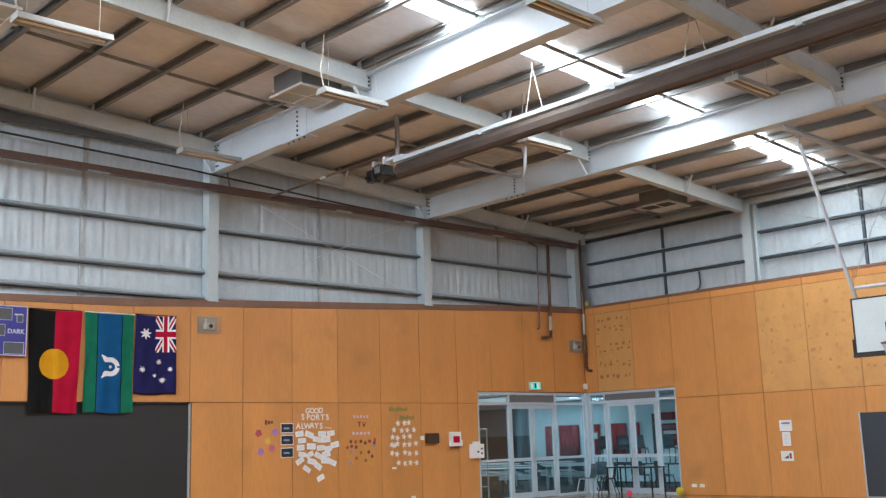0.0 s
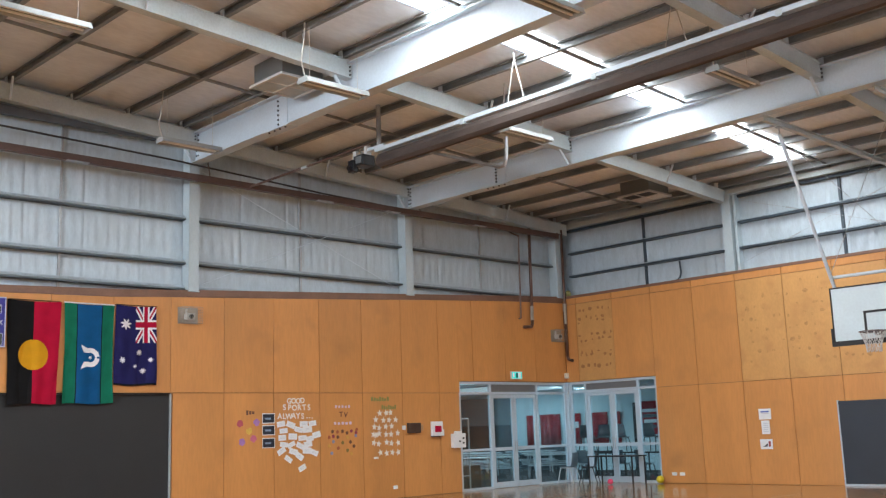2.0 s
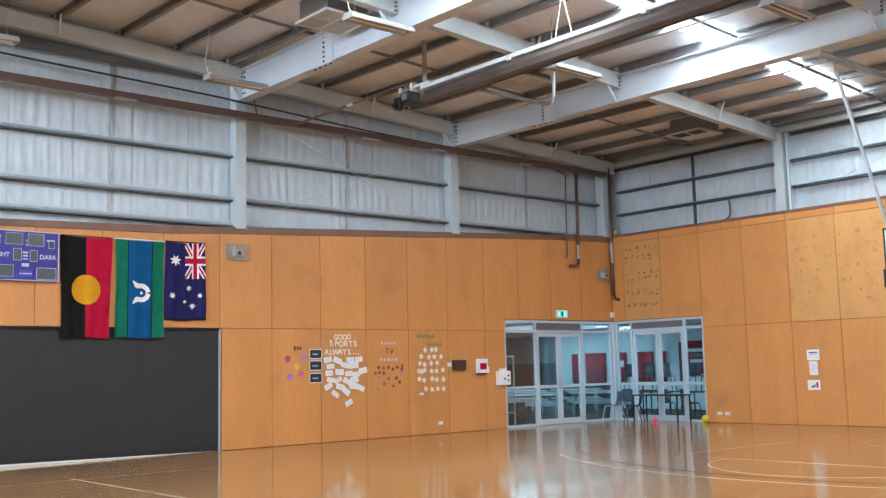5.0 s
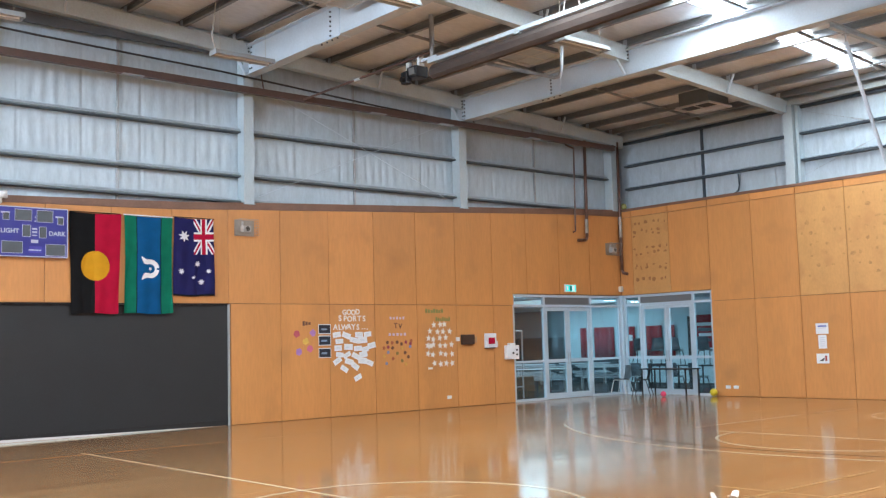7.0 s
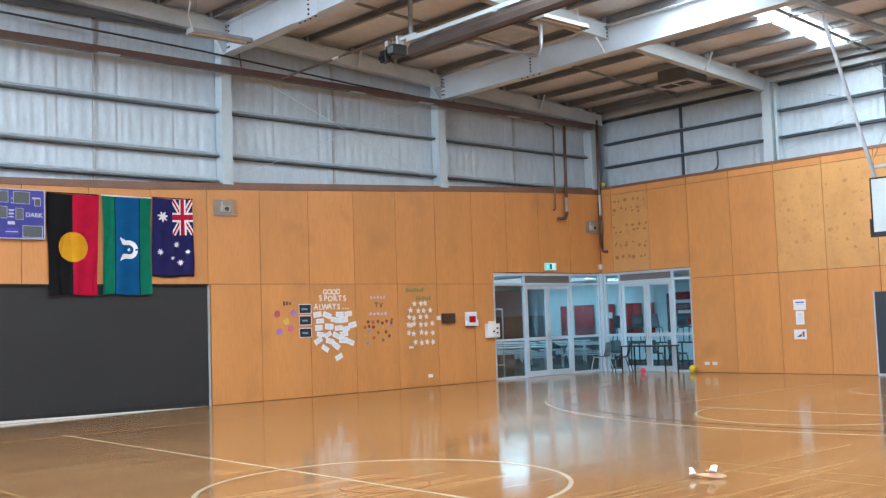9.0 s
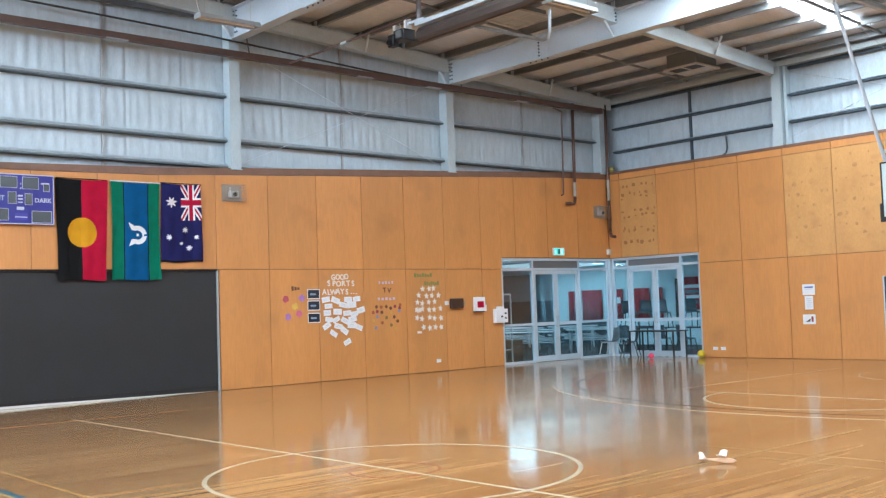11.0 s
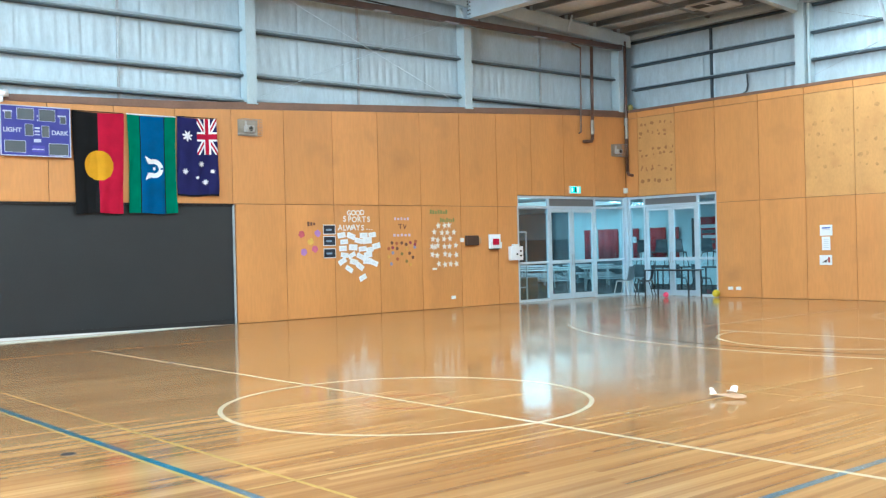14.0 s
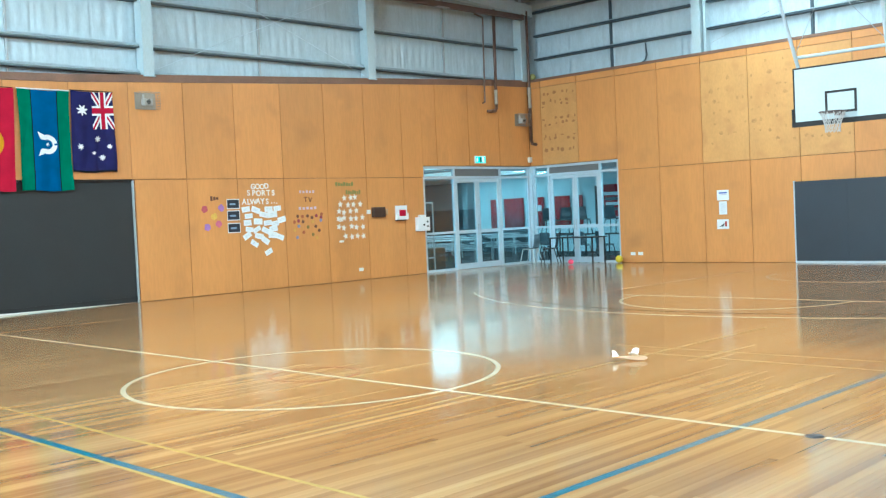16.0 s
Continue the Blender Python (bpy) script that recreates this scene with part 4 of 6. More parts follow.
# ---- corner glazing ----
def glazing(name, m, label, length, doors, top_splits, leaf, z_tr):
    """Local x along the wall from the far jamb to the corner, y up, z out into the hall."""
    g = thing(name, label, "glazed screen", m, kind="structure")
    D0, D1 = -0.11, -0.03

    def bar(nm, x0, x1, y0, y1, extra=0.0):
        bm = bmesh.new()
        box(bm, x0, x1, y0, y1, D0 - extra, D1 + extra)
        return part(nm, bm, ALU, g)
    bar("jamb", 0.0, 0.06, 0, GZ - 0.06)
    bar("jamb", length - 0.06, length, 0, GZ - 0.06)
    bar("head", 0.0, length, GZ - 0.06, GZ + 0.005)
    bar("transom", 0.06, length - 0.06, z_tr - 0.035, z_tr + 0.035)
    for x in doors:
        bar("mullion", x - 0.035, x + 0.035, 0, z_tr - 0.035, 0.004)
    for x in top_splits:
        bar("mullion", x - 0.03, x + 0.03, z_tr + 0.035, GZ - 0.06)
    xs = [0.06] + [x for x in top_splits] + [length - 0.06]
    for n, (a, b) in enumerate(zip(xs, xs[1:])):
        a2, b2 = a + (0.03 if n else 0), b - (0.03 if n < len(xs) - 2 else 0)
        bm = bmesh.new()
        if n == 1:
            box(bm, a2, b2, z_tr + 0.037, GZ - 0.062, -0.08, -0.06)
            part("transom_panel", bm, SPANDREL, g, "solid grey transom panel")
        else:
            box(bm, a2, b2, z_tr + 0.037, GZ - 0.062, -0.076, -0.068)
            part("pane", bm, GLASS, g).visible_shadow = False
    # fixed side lights
    for a, b in ((0.06, doors[0] - 0.035), (doors[1] + 0.035, length - 0.06)):
        if b - a < 0.15:
            continue
        bar("mid_rail", a, b, 1.0, 1.06)
        bar("sill", a, b, 0.0, 0.06)
        for z0, z1 in ((0.062, 0.998), (1.062, z_tr - 0.037)):
            bm = bmesh.new()
            box(bm, a, b, z0, z1, -0.076, -0.068)
            part("pane", bm, GLASS, g).visible_shadow = False
    # two leaves
    for a, b, side in ((doors[0] + 0.038, leaf - 0.004, 1), (leaf + 0.004, doors[1] - 0.038, -1)):
        bm = bmesh.new()
        h = z_tr - 0.045
        box(bm, a, a + 0.088, 0.01, h, -0.1, -0.05)
        box(bm, b - 0.088, b, 0.01, h, -0.1, -0.05)
        box(bm, a + 0.088, b - 0.088, 0.01, 0.16, -0.1, -0.05)
        box(bm, a + 0.088, b - 0.088, h - 0.09, h, -0.1, -0.05)
        box(bm, a + 0.088, b - 0.088, 0.98, 1.07, -0.1, -0.05)
        lf = part("door_leaf", bm, ALU, g)
        for z0, z1 in ((0.161, 0.979), (1.071, h - 0.091)):
            bm = bmesh.new()
            box(bm, a + 0.089, b - 0.089, z0, z1, -0.079, -0.071)
            part("pane", bm, GLASS, lf).visible_shadow = False
        hx = b - 0.035 if side > 0 else a + 0.035
        bm = bmesh.new()
        rod(bm, (hx, 0.92, -0.02), (hx, 1.22, -0.02), 0.012, 8)
        rod(bm, (hx, 0.95, -0.05), (hx, 0.95, -0.02), 0.008, 6)
        rod(bm, (hx, 1.19, -0.05), (hx, 1.19, -0.02), 0.008, 6)
        part("handle", bm, GALV, lf, "steel pull handle")
    return g


glazing("window_1", on_west(GX0, 0.0), "pale aluminium glazed doors and side lights in the side wall", 4.335, (1.19, 3.06), (1.19, 3.06), 2.11, 2.51)
glazing("window_2", on_north(0.06, 0.0), "pale aluminium glazed doors and side lights in the end wall", 3.0, (0.57, 2.37), (0.55, 2.37), 1.48, 2.53)
solid("corner_post", one_box(-0.08, 0.058, -0.213, -0.09, 0, GZ + 0.005), ALU, "pale aluminium corner post of the glazing", "post", kind="structure")

# ---- the room behind the glass ----
bm = bmesh.new()
box(bm, -13.4, -0.25, -9.4, 6.4, -0.2, -0.004)
box(bm, -0.25, 6.4, 0.25, 6.4, -0.2, -0.004)
solid("floor_room", bm, CARPET, "dark grey carpet of the adjoining room", "floor", kind="structure")
bm = bmesh.new()
box(bm, -13.4, -0.46, -9.4, 6.4, ROOM_Z, ROOM_Z + 0.15)
box(bm, -0.46, 6.4, 0.46, 6.4, ROOM_Z, ROOM_Z + 0.15)
solid("ceiling_room", bm, PLASTER, "pale ceiling of the adjoining room", "ceiling", kind="structure")
bm = bmesh.new()
box(bm, -13.4, 6.4, 6.2, 6.4, 0, ROOM_Z)
box(bm, -13.4, -13.2, -9.4, 6.2, 0, ROOM_Z)
box(bm, -13.2, -0.46, -9.6, -9.4, 0, ROOM_Z)
box(bm, 6.2, 6.4, 0.46, 6.2, 0, ROOM_Z)
solid("wall_room", bm, PLASTER, "pale painted walls of the adjoining room", "wall", kind="structure")
solid("partition", one_box(-13.2, -7.95, 6.0, 6.19, 1.70, 2.76), DADO, "grey fabric upper panel of a partition wall", "partition", kind="structure").data.materials[0] = mat("grey_partition", (0.16, 0.195, 0.215), 0.8, 0, 0.08, 2, 30)
solid("partition", one_box(-13.2, -7.95, 5.98, 6.19, 0, 1.70), DADO, "dark grey lower panel of a partition wall", "partition", kind="structure")
# made-up panels round the room lamps, glowing for a bright ceiling
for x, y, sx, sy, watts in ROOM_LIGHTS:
    t = thing("ceiling_panel_light", "unseen lit white panel added in the room's ceiling", "ceiling light", pose(x, y, ROOM_Z - 0.045, 0, 0, 45 if sx < 1 else 0), "room ceiling lights")
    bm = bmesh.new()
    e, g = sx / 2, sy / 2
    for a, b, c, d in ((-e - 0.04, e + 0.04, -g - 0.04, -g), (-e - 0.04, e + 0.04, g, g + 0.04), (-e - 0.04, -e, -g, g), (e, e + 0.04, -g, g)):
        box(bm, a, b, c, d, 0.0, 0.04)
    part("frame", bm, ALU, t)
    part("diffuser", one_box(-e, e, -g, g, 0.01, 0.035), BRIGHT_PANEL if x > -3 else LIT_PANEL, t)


def curtain(x0, x1, z0, z1, y, material, label):
    bm = bmesh.new()
    n = max(6, int((x1 - x0) / 0.04))
    cols_ = []
    for i in range(n + 1):
        x = x0 + (x1 - x0) * i / n
        o = 0.02 * math.sin(x * 29) + 0.008 * math.sin(x * 71)
        cols_.append([bm.verts.new((x, y + o + d, z)) for d, z in ((0, z0), (0, z1), (0.03, z1), (0.03, z0))])
    for p, q in zip(cols_, cols_[1:]):
        for i in range(4):
            bm.faces.new((p[i], p[(i + 1) % 4], q[(i + 1) % 4], q[i]))
    return solid("red_banner", bm, material, label, "banner", "red hangings on the far wall", smooth=True)


for x0, x1, z1 in ((-7.28, -6.80, 2.02), (-6.56, -5.63, 2.03), (-5.24, -4.64, 2.02), (-4.40, -3.45, 2.02), (-3.05, -2.86, 2.02)):
    curtain(x0, x1, 0.9, z1, 6.12, RED, "red fabric panel hung on the pale far wall")
solid("white_notice", one_box(-6.75, -6.62, 6.10, 6.13, 1.75, 2.1), PAPER, "white notice fixed on the red panel", "notice")
solid("emblem", one_box(-5.0, -4.72, 6.07, 6.09, 1.5, 1.72), PAPER, "small pale emblem bars on the red panel", "emblem")
t = thing("wall_display", "red and white poster beside a dark cabinet on the far wall", "poster")
part("sheet", one_box(-1.95, -1.3, 6.13, 6.17, 1.2, 2.33), RED, t)
for k in range(4):
    part("print_bar", one_box(-1.93 + 0.03 * k, -1.32 - 0.02 * k, 6.12, 6.13, 1.95 - 0.18 * k, 2.06 - 0.18 * k), PLASTIC_GREY if k % 2 else PAPER, t)
part("side_strip", one_box(-2.32, -2.2, 6.12, 6.17, 0.9, 2.3), BLACK, t)
solid("dado", one_box(-7.94, -5.2, 6.15, 6.198, 0.0, 0.86), DADO, "dark grey lower panel along the far wall", "wall panel", kind="structure")
# trolley frame by the far panel
t = thing("tall_frame", "white metal frame standing behind the glass", "frame", pose(-0.76, -3.72, 0))
bm = bmesh.new()
for y in (-0.24, 0.2):
    rod(bm, (0, y, 0), (0, y, 1.86), 0.022, 8)
rod(bm, (0, -0.24, 1.86), (0, 0.2, 1.86), 0.022, 8)
part("hoop", bm, DULL_STEEL, t)
for z in (0.35, 0.8):
    bm = bmesh.new()
    rod(bm, (0, -0.24, z), (0, 0.2, z), 0.015, 8)
    part("cross_bar", bm, DULL_STEEL, t)
solid("bin", bevel_box(-1.62, -1.1, -3.35, -2.75, 0.0, 0.60, 0.03), mat("olive_grey_bin", (0.07, 0.075, 0.06), 0.6), "dark olive-grey bin behind the glass", "bin")


def bench_table(m):
    t = thing("bench_table", "pale-topped table with fixed benches on white legs", "table", m, "tables behind the glass")
    part("tabletop", bevel_box(-0.9, 0.9, -0.36, 0.36, 0.72, 0.755, 0.01, 1), TABLE_TOP, t)
    for s in (-1, 1):
        part("bench", bevel_box(-0.9, 0.9, s * 0.68 - 0.13, s * 0.68 + 0.13, 0.43, 0.455, 0.008, 1), TABLE_TOP, t)
        bm = bmesh.new()
        rod(bm, (s * 0.7, -0.3, 0.72), (s * 0.7, -0.72, 0.02), 0.022, 8)
        rod(bm, (s * 0.7, 0.3, 0.72), (s * 0.7, 0.72, 0.02), 0.022, 8)
        rod(bm, (s * 0.7, -0.68, 0.43), (s * 0.7, 0.68, 0.43), 0.018, 8)
        part("leg_frame", bm, DULL_STEEL, t)
    return t


bt = bench_table(pose(-2.2, -1.3, 0, 0, 0, 45))
for x, y, r in ((-4.0, 0.6, 45), (-3.2, 2.6, 42), (-6.2, 2.2, 48), (-1.6, 1.0, 50), (-4.6, -1.8, 44), (-8.2, 0.4, 40), (-5.6, 4.4, 44), (-7.6, 3.2, 46), (-9.6, 3.4, 42), (-2.9, -3.4, 45)):
    copy_thing(bt, pose(x, y, 0, 0, 0, r))


def shell(bm, rows):
    """Faces over a grid of vertices, thickened and closed round the edge."""
    for p, q in zip(rows, rows[1:]):
        for j in range(len(p) - 1):
            bm.faces.new((p[j], p[j + 1], q[j + 1], q[j]))
    bmesh.ops.solidify(bm, geom=bm.faces[:] + bm.edges[:] + bm.verts[:], thickness=0.014)


def chair(m, leg_mat, shell_mat, label):
    t = thing("stacking_chair", label, "chair", m, "stacking chairs")
    bm = bmesh.new()
    prof = [(-0.22, 0.455), (-0.12, 0.435), (0.05, 0.43), (0.16, 0.44), (0.21, 0.50), (0.235, 0.62), (0.26, 0.84)]
    ring = []
    for k, (y, z) in enumerate(prof):
        w = 0.21 if k < 4 else 0.20 - 0.012 * (k - 4)
        row = []
        for j in range(7):
            u = -1 + j / 3
            row.append(bm.verts.new((u * w, y - (0.03 * u * u if k >= 4 else 0), z + (0.015 * u * u if k < 4 else 0))))
        ring.append(row)
    for row in ring[5:]:
        for v in row:
            bm.verts.remove(v)
    shell(bm, ring[:5])
    part("seat", bm, shell_mat, t, smooth=True)
    bm = bmesh.new()
    rows2 = []
    for k, (y, z) in enumerate(prof[4:]):
        w = 0.20 - 0.012 * k
        rows2.append([bm.verts.new(((-1 + j / 3) * w, y + 0.002 - 0.03 * (-1 + j / 3) ** 2, z)) for j in range(7)])
    shell(bm, rows2)
    part("backrest", bm, shell_mat, t, smooth=True)
    for sx in (-1, 1):
        for y0, y1 in ((-0.15, -0.24), (0.14, 0.26)):
            bm = bmesh.new()
            rod(bm, (sx * 0.18, y0, 0.43), (sx * 0.23, y1, 0.0), 0.013, 8)
            part("leg", bm, leg_mat, t)
        bm = bmesh.new()
        rod(bm, (sx * 0.18, -0.16, 0.425), (sx * 0.18, 0.15, 0.425), 0.012, 8)
        part("side_rail", bm, leg_mat, t)
    return t


c_dark = chair(pose(0.98, -0.62, 0, 0, 0, -62), BLACK, PLASTIC_GREY, "slate grey plastic stacking chair with dark metal legs")
chair(pose(0.36, -0.74, 0, 0, 0, -78), DULL_STEEL, PLASTIC_PALE, "pale blue-grey plastic stacking chair with pale metal legs")


def black_table(m):
    t = thing("school_table", "plain table with thin black top and black metal legs", "table", m, "black tables")
    part("tabletop", bevel_box(-0.78, 0.78, -0.33, 0.33, 0.715, 0.745, 0.006, 1), BLACK, t)
    for sx in (-1, 1):
        for sy in (-1, 1):
            bm = bmesh.new()
            box(bm, sx * 0.72 - 0.016, sx * 0.72 + 0.016, sy * 0.28 - 0.016, sy * 0.28 + 0.016, 0, 0.715)
            part("leg", bm, BLACK, t)
    return t


bt2 = black_table(pose(1.93, -0.62, 0))
# tables stacked with chairs in the far room
for x, y in ((-0.3, 2.1), (1.6, 2.1), (-2.0, 3.4)):
    copy_thing(bt2, pose(x, y, 0, 0, 0, 0))
for x, y, z, r in ((-0.6, 2.1, 0.745, 20), (0.12, 2.1, 0.745, -160), (1.25, 2.1, 0.745, 185), (1.9, 2.15, 0.745, 165), (-2.2, 3.4, 0.745, 200), (-0.6, 1.3, 0.0, 180), (1.5, 1.3, 0.0, 170), (0.7, 1.25, 0.0, 190)):
    copy_thing(c_dark, pose(x, y, z, 0, 0, r))


# ---- balls ----
def ball(name, x, y, z, r, material, label):
    bm = bmesh.new()
    bmesh.ops.create_icosphere(bm, subdivisions=3, radius=r, matrix=Matrix.Translation((x, y, z)))
    return solid(name, bm, material, label, "ball", smooth=True)


ball("ball", 3.13, -0.36, 0.105, 0.102, BALL_Y, "yellow rubber ball on the floor by the glazing")
ball("ball", 2.03, -1.06, 0.078, 0.075, PINK, "bright pink ball on the floor in front of the table")
ball("ball", 0.13, -0.05, 5.315 + 0.094, 0.095, mat("faded_yellow_rubber", (0.32, 0.30, 0.10), 0.6), "faded yellow ball stuck on the ledge in the corner")


# ---- flags ----
def flag(y0, y1, z0, z1, paint, mats, label, seed, nu=110, nv=200):
    """paint(u, v) names the colour; u runs along the wall, v down."""
    t = thing("hanging_flag", label, "flag", on_west(y0, z1, 0.0), "flags on the wall")
    w, h = y1 - y0, z1 - z0
    ph = seed * 1.7

    def at(u, v):
        o = 0.035 + 0.02 * v * math.sin(u * 9 + ph) + 0.012 * math.sin(u * 17 + ph * 2 + v * 2) * (0.3 + v) + 0.012 * v * math.sin(v * 11 + u * 6 + ph)
        sag = 0.02 * math.sin(u * math.pi) * (1 - v) + 0.012 * math.sin(u * 7 + ph) * v
        pull = 0.02 * math.sin(v * 3.2 + ph) * (u - 0.5) * 2 - 0.02 * v * (u - 0.5)
        return (u * w + pull * w, -v * h - sag, max(0.026, o))
    groups = {}
    for i in range(nu):
        for j in range(nv):
            groups.setdefault(paint((i + 0.5) / nu, (j + 0.5) / nv), []).append((i, j))
    for key, cells in groups.items():
        bm = bmesh.new()
        vs = {}
        for i, j in cells:
            f = []
            for a, b in ((i, j), (i, j + 1), (i + 1, j + 1), (i + 1, j)):
                if (a, b) not in vs:
                    vs[(a, b)] = bm.verts.new(at(a / nu, b / nv))
                f.append(vs[(a, b)])
            bm.faces.new(f)
        nm, material = mats[key]
        part(nm, bm, material, t, smooth=True)
    bm = bmesh.new()
    rod(bm, (0.0, 0.004, 0.03), (w, 0.004, 0.03), 0.013 if seed == 2 else 0.008, 8)
    part("hanging_rod", bm, F_WHITE if seed == 2 else F_BLACK, t)
    return t


def sun_flag(u, v):
    if (u - 0.5) ** 2 + ((v - 0.527) * 1.96) ** 2 < 0.292 ** 2:
        return "disc"
    return "left" if u < 0.49 else "right"


def star_in(dx, dy, r, n=7, inner=0.45):
    d = math.hypot(dx, dy)
    if d > r:
        return False
    a = (math.atan2(dx, dy) / (2 * math.pi / n)) % 1.0
    k = abs(a - 0.5) * 2
    return d < r * (inner + (1 - inner) * k ** 1.4)


def in_triangle(p, a, b, c):
    k = [(q[0] - o[0]) * (p[1] - o[1]) - (q[1] - o[1]) * (p[0] - o[0]) for o, q in ((a, b), (b, c), (c, a))]
    return min(k) >= 0 or max(k) <= 0


def emblem_flag(u, v):
    x, y = (u - 0.53) * 218, abs(v - 0.535) * 438
    if math.hypot(x, y) < 9:
        return "star" if star_in(x, (v - 0.535) * 438, 9, 5) else "blue"
    arm = (x / 41) ** 2 + (y / 42) ** 2 < 1 and math.hypot(x, y) > 21 and x > -26 and (x > 0 or y > 20)
    if (arm and not (x > 30 and y < 5)) or in_triangle((x, y), (-42, 54), (-14, 40), (-30, 22)):
        return "white"
    if u < 0.245 or u > 0.765:
        return "green"
    return "black" if u < 0.268 or u > 0.742 else "blue"


def southern_flag(u, v):
    x, y = u * 203, v * 388
    # shadow along the flag's bottom edge, put in as black cloth
    if v > 0.975:
        return "low_shadow"
    for k, (sx, sy, r) in enumerate(((51, 90, 29), (118, 226, 16), (38, 266, 16), (173, 264, 13), (98, 293, 10), (137, 317, 17))):
        if star_in(x - sx, y - sy, r):
            return k
    if x > 100 and y < 180:
        cx, cy = x - 151.5, y - 90
        if abs(cx) < 10 or abs(cy) < 14:
            return "red"
        if abs(cx) < 17 or abs(cy) < 23:
            return "white"
        dd = min(abs(cy - cx * 90 / 51.5), abs(cy + cx * 90 / 51.5)) * 0.5
        if dd < 4.5:
            return "red"
        if dd < 12:
            return "white"
    return "navy"


flag(-16.18, -15.20, 2.31, 4.24, sun_flag, {"disc": ("sun_disc", F_YELLOW), "left": ("black_cloth", F_BLACK), "right": ("red_cloth", F_RED)}, "black and red flag with yellow disc hung on the plywood", 1)
flag(-15.13, -14.10, 2.31, 4.24, emblem_flag, {"green": ("green_stripe", F_GREEN), "black": ("black_stripe", F_BLACK), "blue": ("blue_field", F_BLUE), "white": ("white_emblem", F_WHITE), "star": ("white_star", F_WHITE)}, "green, black and blue striped flag with white headdress emblem", 2)
flag(-14.09, -13.19, 2.66, 4.26, southern_flag, {"navy": ("navy_field", NAVY), "low_shadow": ("dark_hem", F_BLACK), "white": ("white_cross", F_WHITE), "red": ("red_cross", F_RED), **{k: ("white_star", F_WHITE) for k in range(6)}}, "navy flag with white stars and crossed canton, hung lengthwise", 3, 120, 210)

# ---- scoreboard ----
t = thing("scoreboard", "blue electronic scoreboard with dark displays and white lettering", "scoreboard", on_west(-17.5, 3.34, 0.0))
SWD, SHT = 1.26, 0.92
part("housing", bevel_box(0, SWD, 0, SHT, 0.004, 0.09, 0.008), SB_BLUE, t)
bm = bmesh.new()
for a, b, c, d in ((0, SWD, 0, 0.018), (0, SWD, SHT - 0.018, SHT), (0, 0.018, 0.018, SHT - 0.018), (SWD - 0.018, SWD, 0.018, SHT - 0.018)):
    box(bm, a, b, c, d, 0.085, 0.096)
part("edge_frame", bm, SB_LINE, t)
for x0, y0, x1, y1 in ((127, 150, 192, 195), (215, 150, 278, 198), (158, 215, 188, 262), (225, 220, 252, 265), (77, 286, 157, 333), (252, 293, 330, 340), (80, 166, 103, 195), (300, 176, 322, 205)):
    u0, u1, v0, v1 = (x0 - 60) / 282 * SWD, (x1 - 60) / 282 * SWD, SHT - (y1 - 137) / 212 * SHT, SHT - (y0 - 137) / 212 * SHT
    dsp = part("display", one_box(u0, u1, v0, v1, 0.091, 0.094), SB_DISP, t)
    bm = bmesh.new()
    e = 0.008
    for a, b, c, d in ((u0 - e, u1 + e, v0 - e, v0), (u0 - e, u1 + e, v1, v1 + e), (u0 - e, u0, v0, v1), (u1, u1 + e, v0, v1)):
        box(bm, a, b, c, d, 0.091, 0.095)
    part("display_border", bm, SB_LINE, dsp)
letters("LIGHT", 0.115, SB_LINE, t, Matrix.Translation((0.21, 0.43, 0.092)), depth=0.002)
letters("DARK", 0.115, SB_LINE, t, Matrix.Translation((1.06, 0.41, 0.092)), depth=0.002)
for x, y, w, h in ((0.13, 0.80, 0.16, 0.03), (1.10, 0.76, 0.15, 0.03), (0.65, 0.52, 0.09, 0.03), (0.65, 0.46, 0.09, 0.03), (0.65, 0.40, 0.09, 0.02), (0.65, 0.29, 0.13, 0.06), (0.66, 0.13, 0.22, 0.018), (0.66, 0.74, 0.02, 0.03), (0.66, 0.66, 0.02, 0.03)):
    part("print_bar", one_box(x - w / 2, x + w / 2, y - h / 2, y + h / 2, 0.091, 0.094), SB_LINE, t)
part("maker_plate", one_box(0.56, 0.78, 0.08, 0.20, 0.0905, 0.092), mat("violet_plate", (0.05, 0.04, 0.36), 0.4), t)
t = thing("alarm_siren", "white siren on a short bracket above the scoreboard", "siren", on_west(-17.46, 4.30, 0.0))
bm = bmesh.new()
rod(bm, (0, 0.02, 0.1), (0, 0.02, 0.02), 0.03, 8)
part("bracket", bm, PLASTIC_WHITE, t)
bm = bmesh.new()
rod(bm, (-0.08, 0.14, 0.1), (0.1, 0.16, 0.12), 0.055, 12, 0.075)
rod(bm, (0, 0.0, 0.1), (0, 0.14, 0.1), 0.025, 8)
part("horn", bm, PLASTIC_WHITE, t, smooth=True)
solid("wall_switch_box", bevel_box(0.001, 0.05, -17.63, -17.53, 3.54, 3.68, 0.008), PLASTIC_WHITE, "small white box on the plywood wall", "switch box")


